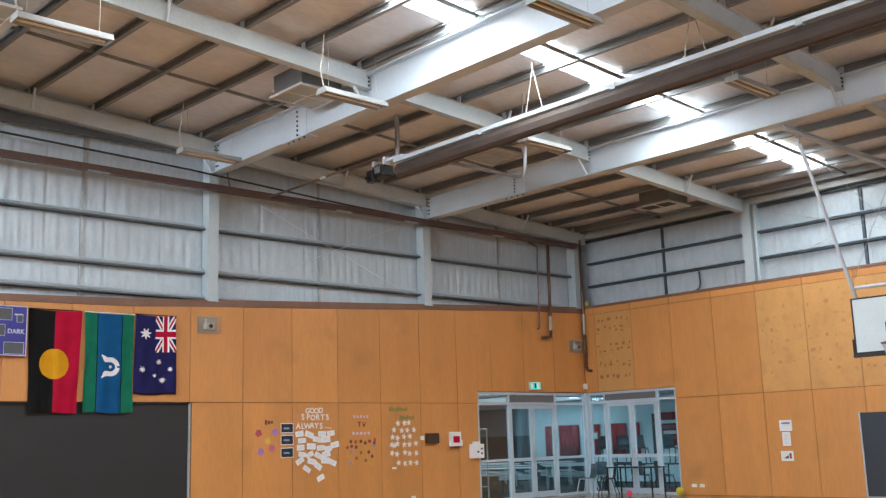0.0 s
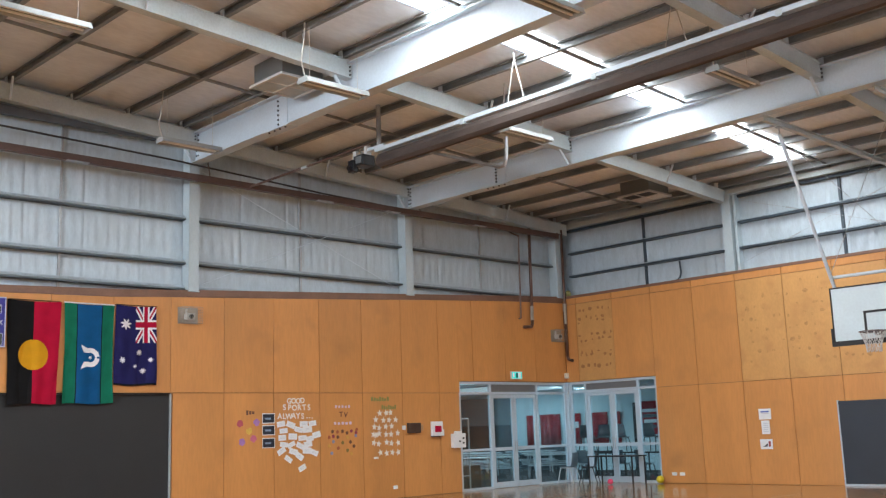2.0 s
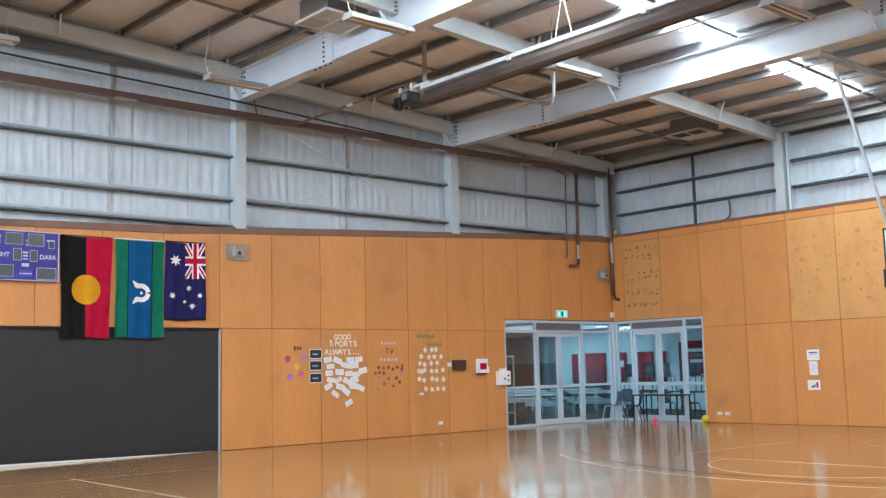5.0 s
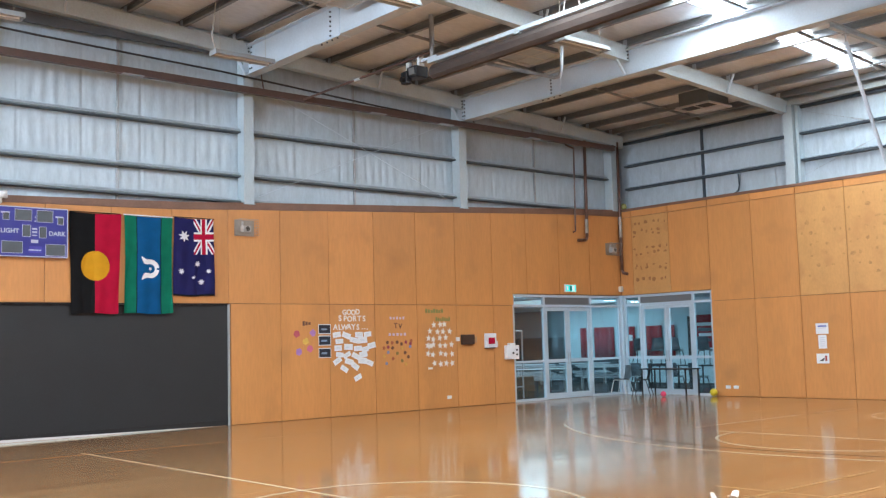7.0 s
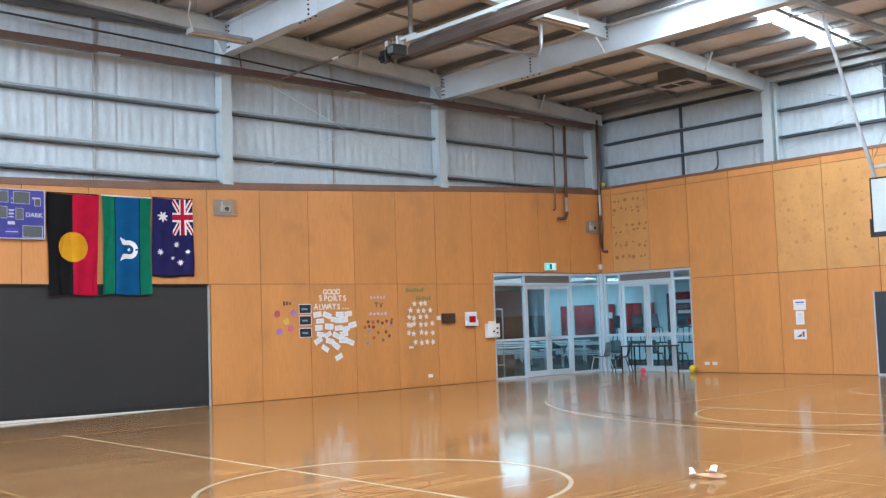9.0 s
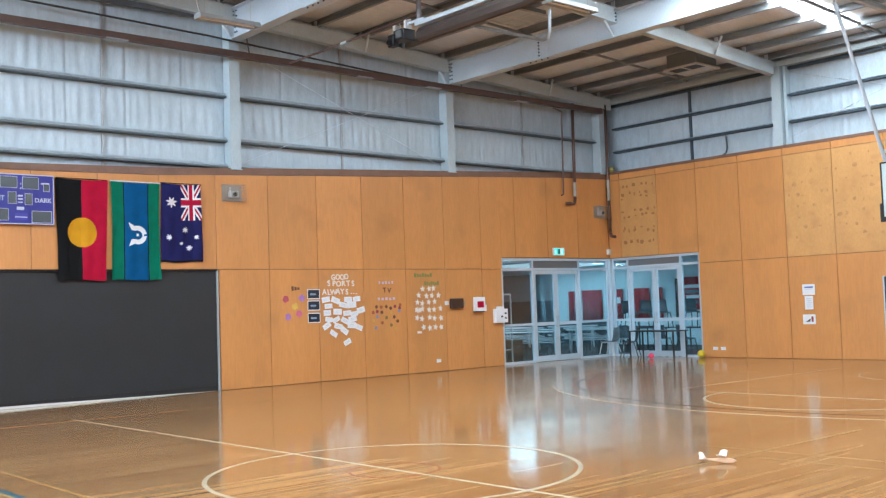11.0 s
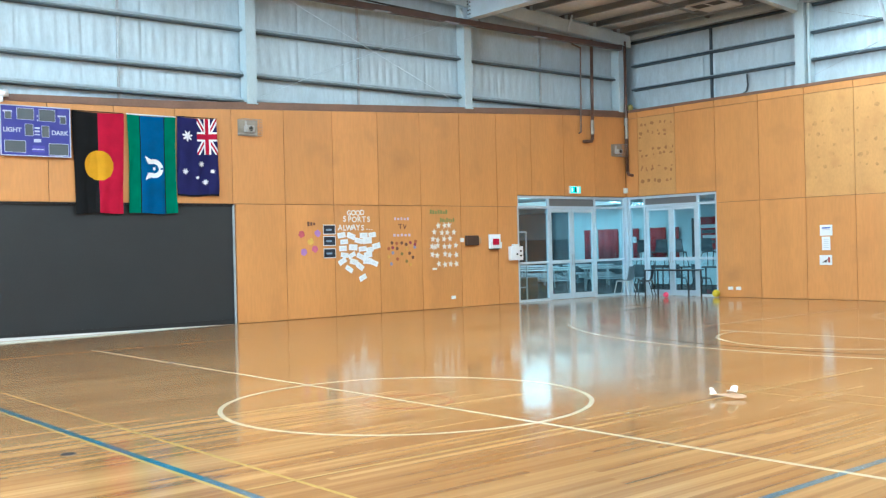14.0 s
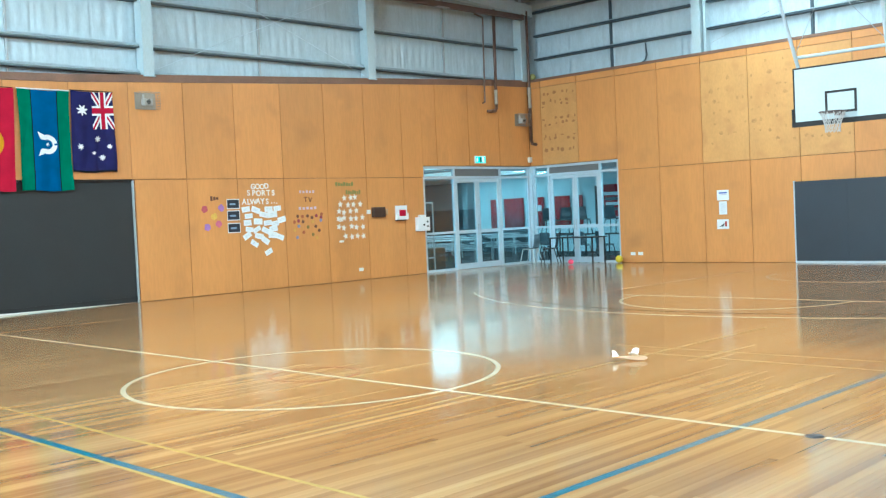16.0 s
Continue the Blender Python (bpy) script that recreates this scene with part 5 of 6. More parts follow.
# ---- loudspeakers in wire cages ----
def speaker(m, w, h):
    t = thing("caged_speaker", "wall loudspeaker in a rusty wire cage", "loudspeaker", m, "caged loudspeakers")
    part("back_plate", one_box(0, w, 0, h, 0.002, 0.012), CAGE, t)
    part("cabinet", bevel_box(w * 0.3, w * 0.72, h * 0.22, h * 0.62, 0.013, 0.16, 0.02), SPEAKER_CASE, t)
    bm = bmesh.new()
    rod(bm, (w * 0.5, h * 0.42, 0.15), (w * 0.5, h * 0.42, 0.175), 0.05, 14)
    part("cone", bm, BLACK, t)
    part("bracket", one_box(w * 0.36, w * 0.42, h * 0.62, h * 0.92, 0.013, 0.06), SPEAKER_CASE, t)
    bm = bmesh.new()
    for i in range(9):
        x = w * i / 8
        rod(bm, (x, 0, 0.22), (x, h, 0.22), 0.003, 4)
        rod(bm, (x, 0, 0.01), (x, 0, 0.22), 0.003, 4)
        rod(bm, (x, h, 0.01), (x, h, 0.22), 0.003, 4)
    for i in range(7):
        y = h * i / 6
        rod(bm, (0, y, 0.22), (w, y, 0.22), 0.003, 4)
        rod(bm, (0, y, 0.01), (0, y, 0.22), 0.003, 4)
        rod(bm, (w, y, 0.01), (w, y, 0.22), 0.003, 4)
    part("wire_cage", bm, CAGE, t)
    return t


sp = speaker(on_west(-12.70, 3.95, 0.0), 0.46, 0.34)
copy_thing(sp, on_west(-0.78, 3.98, 0.0))

# ---- exit sign, boxes, sockets, pipes ----
t = thing("exit_sign", "lit green and white exit sign over the glazed doors", "exit sign", on_west(-2.58, 2.89, 0.0))
part("housing", bevel_box(0, 0.44, 0, 0.21, 0.002, 0.05, 0.006), PLASTIC_WHITE, t)
part("face", one_box(0.02, 0.42, 0.02, 0.19, 0.051, 0.054), EXIT_G, t)
part("door_symbol", one_box(0.27, 0.37, 0.03, 0.18, 0.055, 0.057), EXIT_W, t)
part("arrow_symbol", one_box(0.05, 0.11, 0.05, 0.16, 0.055, 0.057), EXIT_W, t)
part("figure_bar", one_box(0.18, 0.25, 0.04, 0.17, 0.055, 0.057), mat("dark_green_print", (0.0, 0.10, 0.09), 0.5), t)
solid("sensor_box", bevel_box(0.002, 0.09, -0.28, -0.165, 2.93, 3.08, 0.01), CREAM, "small cream sensor box above the glazing corner", "sensor")
for y, z in ((-6.84, 0.26),):
    t = thing("power_outlet", "white double power outlet low on the plywood", "power outlet", on_west(y, z, 0), "power outlets")
    part("plate", bevel_box(-0.07, 0.07, -0.04, 0.04, 0.0, 0.014, 0.004), PLASTIC_WHITE, t)
    for sx in (-0.035, 0.035):
        part("switch", one_box(sx - 0.01, sx + 0.01, 0.012, 0.03, 0.014, 0.019), PLASTIC_WHITE, t)
for x in (3.45, 3.69):
    t = thing("power_outlet", "white double power outlet low on the plywood", "power outlet", on_north(x, 0.24, 0), "power outlets")
    part("plate", bevel_box(-0.075, 0.075, -0.042, 0.042, 0.0, 0.014, 0.004), PLASTIC_WHITE, t)
    for sx in (-0.035, 0.035):
        part("switch", one_box(sx - 0.01, sx + 0.01, 0.012, 0.03, 0.014, 0.019), PLASTIC_WHITE, t)
t = thing("control_box", "dark brown wall control box with a pale switch beside it", "control box", on_west(-6.42, 1.53, 0))
part("case", bevel_box(0, 0.40, 0, 0.25, 0.0, 0.09, 0.012), BROWN_BOX, t)
part("side_switch", bevel_box(-0.16, -0.05, 0.09, 0.19, 0.0, 0.03, 0.006), PAPER, t)
part("dial", bevel_box(0.42, 0.52, 0.05, 0.2, 0.0, 0.05, 0.02), mat("tan_plastic", (0.45, 0.27, 0.14), 0.5), t)
t = thing("first_aid_holder", "white and red wall holder with papers", "wall holder", on_west(-5.62, 1.44, 0))
part("back", bevel_box(0, 0.40, 0, 0.36, 0.0, 0.03, 0.006), PAPER, t)
part("tray", bevel_box(0.03, 0.37, 0.0, 0.16, 0.03, 0.11, 0.01), PLASTIC_WHITE, t)
part("red_card", one_box(0.05, 0.27, 0.09, 0.25, 0.111, 0.116), F_RED, t)
# black strip gives the holder's shadow a shape of its own
part("shadow_edge", one_box(0.0, 0.3, -0.025, 0.0, 0.0, 0.09), BLACK, t)
t = thing("thermostat_cabinet", "white metal wall cabinet with small black knobs", "wall cabinet", on_west(-4.93, 1.12, 0))
part("case", bevel_box(0, 0.43, 0, 0.36, 0.0, 0.12, 0.012), PLASTIC_WHITE, t)
part("hood", bevel_box(0.12, 0.33, 0.36, 0.42, 0.0, 0.09, 0.01), PLASTIC_WHITE, t)
for x, y in ((0.2, 0.16), (0.33, 0.24), (0.33, 0.12)):
    bm = bmesh.new()
    rod(bm, (x, y, 0.12), (x, y, 0.145), 0.024, 12)
    part("knob", bm, BLACK, t)
t = thing("drain_pipe", "brown and grey pipes down the upper corner", "pipe")
part("main_pipe", rods(0.045, (0.10, -1.62, 7.2), (0.10, -1.66, 4.45), (0.10, -1.72, 4.36), (0.10, -2.03, 4.34), seg=10), COPPER, t, smooth=True)
part("sleeve", rods(0.052, (0.10, -1.655, 4.95), (0.10, -1.66, 4.55), seg=10), CAGE, t)
part("thin_pipe", rods(0.022, (0.08, -2.4, 7.0), (0.08, -2.06, 6.93), (0.08, -2.11, 4.6), (0.08, -2.2, 4.56)), COPPER, t)
t = thing("corner_pipe", "brown pipe down the wall corner with a bent foot", "pipe")
part("pipe", rods(0.042, (0.12, -0.215, 7.3), (0.12, -0.215, 3.56), (0.16, -0.215, 3.46), (0.31, -0.215, 3.43), seg=10), COPPER, t, smooth=True)
part("sleeve", rods(0.05, (0.12, -0.215, 5.1), (0.12, -0.215, 4.5), seg=10), CAGE, t)
solid("conduit", rods(0.022, (3.86, 0.19, 5.86), (3.88, 0.19, 5.55), (3.84, 0.19, 5.42), (3.7, 0.19, 5.34)), GIRT, "grey hooked conduit on the upper end wall", "conduit")


# ---- displays on the plywood ----
def sheet(name, m, w, h, material, label, category="notice", group=""):
    bm = bmesh.new()
    n = 4
    rnd = random.Random(int(m.translation.y * 1000) + int(m.translation.z * 777))
    k = rnd.uniform(0.003, 0.009)
    top, low = ([[bm.verts.new((w * (i / n - 0.5), h * (j / n - 0.5), z + k * (abs(i / n - 0.5) * 2) ** 3)) for j in range(n + 1)] for i in range(n + 1)] for z in (0.004, 0.003))
    for i in range(n):
        for j in range(n):
            bm.faces.new((top[i][j], top[i + 1][j], top[i + 1][j + 1], top[i][j + 1]))
            bm.faces.new((low[i][j], low[i][j + 1], low[i + 1][j + 1], low[i + 1][j]))
    for i in range(n):
        for p, q in (((i, 0), (i + 1, 0)), ((i + 1, n), (i, n)), ((0, i + 1), (0, i)), ((n, i), (n, i + 1))):
            bm.faces.new((low[p[0]][p[1]], low[q[0]][q[1]], top[q[0]][q[1]], top[p[0]][p[1]]))
    ob = solid(name, bm, material, label, category, group)
    ob.matrix_basis = m
    return ob


p1 = sheet("notice", on_north(6.185, 1.69, 0.004), 0.33, 0.26, PAPER, "white paper notice with a blue heading")
part("print_bar", one_box(-0.12, 0.12, 0.04, 0.075, 0.0055, 0.0068), mat("blue_ink", (0.10, 0.16, 0.5), 0.7), p1)
part("print_bar", one_box(-0.10, 0.10, 0.005, 0.02, 0.0055, 0.0068), INK, p1)
p1 = sheet("notice", on_north(6.18, 1.37, 0.004), 0.22, 0.33, PAPER, "white portrait paper notice with grey text")
for k in range(5):
    part("print_bar", one_box(-0.08, 0.08 - 0.02 * (k % 2), 0.09 - k * 0.05, 0.105 - k * 0.05, 0.0055, 0.0068), INK, p1)
p1 = sheet("notice", on_north(6.16, 0.965, 0.004), 0.33, 0.24, PAPER, "white notice with a dark and red printed shape")
bm = bmesh.new()
prism(bm, [(-0.1, -0.06), (0.02, -0.06), (0.05, 0.03)], "z", 0.0055, 0.0068)
part("dark_print", bm, mat("dark_print", (0.08, 0.07, 0.08), 0.7), p1)
part("red_print", one_box(0.055, 0.11, -0.06, 0.07, 0.0055, 0.0068), mat("dull_red_print", (0.35, 0.06, 0.05), 0.7), p1)

for z in (1.96, 1.705, 1.43):
    p1 = sheet("picture_card", on_west(-10.47, z, 0.004), 0.33, 0.22, PAPER, "white card with a dark night picture", "picture", "picture cards")
    part("picture", one_box(-0.15, 0.15, -0.092, 0.092, 0.0095, 0.011), mat("dark_blue_print", (0.012, 0.02, 0.035), 0.4), p1)
    part("print_bar", one_box(-0.09, 0.06, -0.025, 0.015, 0.0115, 0.0125), mat("pale_blue_print", (0.25, 0.36, 0.5), 0.6), p1)


def flower(y, z, r, c, label):
    t = thing("paper_flower", label, "paper flower", on_west(y, z, 0.004), "paper flowers")
    rnd = random.Random(int(-y * 100))
    for k in range(6):
        a = k * math.pi / 3 + rnd.random()
        bm = bmesh.new()
        bmesh.ops.create_circle(bm, cap_ends=True, segments=9, radius=r * 0.52, matrix=Matrix.Translation((math.cos(a) * r * 0.55, math.sin(a) * r * 0.55, 0.004 + 0.002 * k)) @ Matrix.Rotation(0.15, 4, "X"))
        part("petal", bm, c, t)
    bm = bmesh.new()
    bmesh.ops.create_circle(bm, cap_ends=True, segments=10, radius=r * 0.35, matrix=Matrix.Translation((0, 0, 0.02)))
    part("centre", bm, c, t)


V_PINK, V_RED, V_YEL, V_VIO, V_BRN = (mat(n, c, 0.7) for n, c in (("pink_card", (0.62, 0.16, 0.28)), ("rose_card", (0.50, 0.10, 0.14)), ("yellow_card", (0.72, 0.48, 0.10)), ("violet_card", (0.42, 0.22, 0.55)), ("brown_card", (0.16, 0.07, 0.04))))
for y, z, r, c, nm in ((-11.2, 1.86, 0.078, V_RED, "rose"), (-10.78, 1.88, 0.078, V_VIO, "violet"), (-10.97, 1.70, 0.078, V_YEL, "yellow"), (-10.86, 1.53, 0.078, V_PINK, "pink"), (-11.15, 1.47, 0.078, V_VIO, "violet")):
    flower(y, z, r, c, nm + " paper flower pinned on the plywood")
t = thing("title_letters", "small dark cut-out letters above the paper flowers", "lettering", on_west(-10.93, 2.09, 0.006))
for k in range(3):
    part("print_bar", one_box(-0.11 + k * 0.075, -0.055 + k * 0.075, -0.05 + 0.01 * k, 0.05 - 0.012 * k, 0, 0.004), V_BRN, t)

# cut-out letters
def cut_letters(text, y, z, size, step, material, label):
    t = thing("cut_out_lettering", label, "lettering", on_west(y, z, 0.004), "cut-out words")
    rnd = random.Random(len(text))
    x = 0.0
    for ch in text:
        m = Matrix.Translation((x, rnd.uniform(-0.008, 0.008), 0)) @ Matrix.Rotation(rnd.uniform(-0.07, 0.07), 4, "Z")
        letters(ch, size, material, t, m, "letter", 0.003)
        x += step * (0.55 if ch == "." else 1)


CARD = mat("white_card", (0.75, 0.73, 0.70), 0.7, 0, 0.04)
cut_letters("GOOD", -9.92, 2.285, 0.165, 0.124, CARD, "white cut-out letters spelling GOOD")
cut_letters("SPORTS", -10.04, 2.135, 0.175, 0.134, CARD, "white cut-out letters spelling SPORTS")
cut_letters("ALWAYS...", -10.17, 1.945, 0.175, 0.124, CARD, "white cut-out letters spelling ALWAYS")

# handwritten slips under the words
# (along the wall, height, tilt in degrees)
SLIPS = ((-10.14, 1.83, 8), (-9.88, 1.81, -20), (-9.53, 1.82, 0), (-9.29, 1.83, 6), (-9.43, 1.7, 4), (-9.67, 1.7, -12), (-10.08, 1.68, 4), (-9.18, 1.57, 12), (-10.11, 1.53, 2), (-9.83, 1.55, -3), (-9.57, 1.51, 3), (-9.37, 1.49, 8), (-10.07, 1.38, -8), (-9.87, 1.37, 25), (-9.63, 1.34, -25), (-9.42, 1.37, 8), (-10.13, 1.24, 30), (-9.82, 1.22, -15), (-9.65, 1.11, -35), (-9.45, 1.23, -5), (-9.25, 1.18, -22), (-9.95, 1.06, -32), (-9.58, 0.85, 25))
rnd = random.Random(11)
for n, (y, z, a) in enumerate(SLIPS):
    m = on_west(y, z, 0.002 + 0.003 * (n % 4)) @ Matrix.Rotation(radians(a), 4, "Z")
    k = 1.15 if n == 4 else rnd.uniform(0.9, 1.05)
    p1 = sheet("paper_slip", m, 0.225 * k, 0.125 * k * rnd.uniform(0.9, 1.1), PAPER, "small white handwritten paper slip on the plywood", "paper slip", "paper slips")
    for k in range(2):
        part("writing_bar", one_box(-0.06, 0.03 + 0.02 * (n % 3), 0.012 - 0.03 * k, 0.019 - 0.03 * k, 0.006, 0.0068), INK, p1)

# coloured-dot display
LILAC = mat("lilac_card", (0.62, 0.50, 0.66), 0.7)
for z, w in ((2.20, 0.48), (1.815, 0.56)):
    t = thing("title_letters", "row of lilac cut-out letters", "lettering", on_west(-8.39, z, 0.006))
    for k in range(5):
        x = -w / 2 + k * w / 5
        part("print_bar", one_box(x, x + w / 5 - 0.045, -0.032, 0.032 - 0.01 * (k % 2), 0, 0.004), LILAC, t)
cut_letters("TV", -8.45, 1.96, 0.16, 0.13, V_BRN, "dark brown cut-out letters spelling TV")
rnd = random.Random(23)
dot_mats = (V_BRN, mat("rust_card", (0.36, 0.11, 0.05), 0.7), mat("plum_card", (0.28, 0.05, 0.08), 0.7), mat("ochre_card", (0.60, 0.34, 0.08), 0.7), mat("blue_grey_card", (0.24, 0.26, 0.42), 0.7), mat("olive_card", (0.22, 0.17, 0.05), 0.7))
# (along the wall, height, card)
DOTS = ((-8.71, 1.63, 0), (-8.42, 1.63, 0), (-8.29, 1.59, 0), (-8.16, 1.63, 2), (-8.0, 1.66, 1), (-8.56, 1.5, 0), (-8.42, 1.37, 5), (-8.19, 1.38, 0), (-8.09, 1.28, 0), (-8.28, 1.19, 5), (-8.81, 1.5, 1), (-8.55, 1.25, 1), (-8.02, 1.59, 2), (-8.69, 1.4, 4), (-8.03, 1.52, 4), (-8.28, 1.49, 3), (-8.81, 1.31, 3), (-8.17, 1.11, 3), (-8.74, 1.14, 4), (-8.57, 1.62, 1), (-8.69, 1.52, 2))
for y, z, c in DOTS:
    bm = bmesh.new()
    bmesh.ops.create_cone(bm, cap_ends=True, segments=11, radius1=0.042, radius2=0.040, depth=0.006)
    ob = solid("paper_dot", bm, dot_mats[c], "small round coloured card stuck on the plywood", "paper dot", "coloured paper dots")
    ob.matrix_basis = on_west(y, z, 0.006)

# stars
OLIVE_TXT = mat("green_card", (0.22, 0.245, 0.075), 0.7)
for y, z, w in ((-7.25, 2.37, 0.58), (-6.98, 2.17, 0.48)):
    t = thing("title_letters", "row of green cut-out letters above the stars", "lettering", on_west(y, z, 0.006))
    for k in range(7):
        x = -w / 2 + k * w / 7
        part("print_bar", one_box(x, x + w / 7 - 0.022, -0.05, 0.05 - 0.016 * (k % 3), 0, 0.004), OLIVE_TXT, t)


def star(y, z, r, a):
    bm = bmesh.new()
    prism(bm, [(math.sin(a + k * math.pi / 5) * r * (1 if k % 2 == 0 else 0.45), math.cos(a + k * math.pi / 5) * r * (1 if k % 2 == 0 else 0.45)) for k in range(10)], "z", 0.002, 0.006)
    ob = solid("paper_star", bm, CARD, "white paper star stuck on the plywood", "paper star", "paper stars")
    ob.matrix_basis = on_west(y, z, 0.0)


rnd = random.Random(3)
for z, ysn in ((2.03, (-7.27, -7.08, -6.92)), (1.86, (-7.4, -7.18, -6.98, -6.78)), (1.70, (-7.44, -7.3, -7.1, -6.92)), (1.53, (-7.5, -7.42, -7.3, -7.1, -6.93, -6.73)), (1.32, (-7.5, -7.34, -7.1, -6.94, -6.72)), (1.08, (-7.3, -7.1, -6.9, -6.7))):
    for y in ysn:
        star(y + rnd.uniform(-0.02, 0.02), z + rnd.uniform(-0.02, 0.02), 0.085, rnd.uniform(-0.3, 0.3))
sheet("paper_slip", on_west(-7.43, 0.98, 0.004), 0.14, 0.05, CARD, "small white paper slip below the stars", "paper slip", "paper slips")

# ---- toy glider resting on the boards ----
t = thing("toy_glider", "white and tan foam toy glider lying on the boards", "toy plane", pose(13.42, -14.95, 0.034, 0, 0, 115) @ Matrix.Scale(0.75, 4))
TAN_FOAM = mat("tan_foam", (0.72, 0.50, 0.34), 0.6, 0, 0.06)
bm = bmesh.new()
prism(bm, [(-0.2, -0.005), (-0.15, 0.02), (-0.02, 0.03), (0.06, 0.012), (0.25, 0.012), (0.25, 0.0), (0.06, -0.014), (-0.05, -0.034), (-0.16, -0.03)], "x", -0.018, 0.018)
bmesh.ops.bevel(bm, geom=bm.edges[:], offset=0.005, segments=1, affect="EDGES")
part("fuselage", bm, TAN_FOAM, t, "tan foam body")
for s in (-1, 1):
    bm = bmesh.new()
    prism(bm, [(0.0, -0.075), (s * 0.2, -0.06), (s * 0.225, -0.02), (s * 0.2, 0.02), (0.0, 0.025)], "z", 0.034, 0.044)
    for v in bm.verts:
        v.co.z += abs(v.co.x) * 0.24
    part("wing", bm, FOAM, t)
    bm = bmesh.new()
    prism(bm, [(0.0, 0.18), (s * 0.09, 0.20), (s * 0.09, 0.25), (0.0, 0.25)], "z", 0.016, 0.022)
    part("tailplane", bm, FOAM, t)
bm = bmesh.new()
prism(bm, [(0.17, 0.01), (0.25, 0.01), (0.265, 0.09), (0.22, 0.09)], "x", -0.003, 0.003)
part("fin", bm, FOAM, t)

# ---- court markings, laid on the boards ----
def strip(x0, y0, x1, y1, w, material, label):
    d = Vector((x1 - x0, y1 - y0, 0)).normalized()
    s = Vector((-d.y, d.x, 0)) * w / 2
    bm = bmesh.new()
    lo = [Vector((x0, y0, 0)) - s, Vector((x1, y1, 0)) - s, Vector((x1, y1, 0)) + s, Vector((x0, y0, 0)) + s]
    prism(bm, [(p.x, p.y) for p in lo], "z", 0.0002, {LINE_B: 0.0012, LINE_W: 0.0024}.get(material, 0.0018))
    return solid("court_line", bm, material, label, "court marking", "court markings", "structure")


def arc(cx, cy, r, a0, a1, w, material, label, n=64, z=0.0027):
    bm = bmesh.new()
    rings = []
    for i in range(n + 1):
        a = radians(a0 + (a1 - a0) * i / n)
        rings.append([bm.verts.new((cx + q * math.cos(a), cy + q * math.sin(a), h)) for q, h in ((r - w / 2, 0.0005), (r - w / 2, z), (r + w / 2, z), (r + w / 2, 0.0005))])
    for p, q in zip(rings, rings[1:]):
        for i in range(3):
            bm.faces.new((p[i], p[i + 1], q[i + 1], q[i]))
    return solid("court_line", bm, material, label, "court marking", "court markings", "structure")


CX, HY = 11.17, -17.07
strip(3.05, HY, 5.83, HY, 0.044, LINE_W, "white halfway line painted on the boards")
strip(6.0, HY, 16.14, HY, 0.044, LINE_W, "white halfway line painted on the boards")
strip(16.28, HY, 19.3, HY, 0.044, LINE_W, "white halfway line painted on the boards")
arc(CX, HY, 1.79, 0, 360, 0.048, LINE_W, "white centre circle painted on the boards", 96)
arc(CX, HY, 0.44, 0, 360, 0.03, LINE_R, "faint red inner circle painted on the boards", 48, 0.0022)
strip(15.70, -30.5, 15.70, -3.6, 0.062, LINE_B, "blue sideline painted on the boards")
strip(2.6, -20.08, 19.5, -20.08, 0.062, LINE_B, "blue cross line painted on the boards")
strip(2.6, -20.128, 19.5, -20.128, 0.03, LINE_Y, "yellow line beside the blue one")
strip(2.6, -19.67, 19.5, -19.67, 0.03, LINE_Y, "thin yellow line painted on the boards")
strip(13.3, -20.04, 13.3, -12.0, 0.025, mat("faded_yellow_paint", (0.43, 0.28, 0.11), 0.22, 0, 0.12), "thin yellow line painted on the boards")
strip(3.3, -31.0, 3.3, -2.2, 0.05, mat("worn_line_paint", (0.38, 0.23, 0.105), 0.25, 0, 0.12), "faint worn sideline on the boards")
FADED = mat("worn_yellow_paint", (0.40, 0.25, 0.10), 0.22, 0, 0.15)
strip(12.6, -14.05, 15.66, -13.98, 0.022, FADED, "faint worn yellow line on the boards")
strip(13.2, -14.43, 15.66, -14.45, 0.022, FADED, "faint worn yellow line on the boards")
arc(CX, -3.8, 7.47, 180, 360, 0.044, LINE_W, "white three-point arc painted on the boards", 120)
arc(CX, -8.72, 1.82, 180, 360, 0.044, LINE_W, "white free-throw circle painted on the boards", 64)
strip(9.0, -8.72, 13.4, -8.72, 0.044, LINE_W, "white free-throw line painted on the boards")
strip(8.28, -8.4, 8.28, -2.4, 0.044, LINE_W, "white key line painted on the boards")
strip(14.06, -8.4, 14.06, -2.4, 0.044, LINE_W, "white key line painted on the boards")
arc(CX, -3.7, 1.84, 180, 360, 0.045, LINE_W, "white arc under the hoop", 48)
arc(CX, -3.8, 7.02, 182, 358, 0.04, LINE_K, "thin dark goal arc painted on the boards", 80)
for x, y in ((16.21, HY), (5.91, HY), (11.28, -20.42)):
    bm = bmesh.new()
    bmesh.ops.create_cone(bm, cap_ends=True, segments=24, radius1=0.06, radius2=0.055, depth=0.004, matrix=Matrix.Translation((x, y, 0.0025)))
    solid("floor_socket", bm, BOLT, "round dark metal cover of a post socket in the floor", "socket cover", "post sockets")

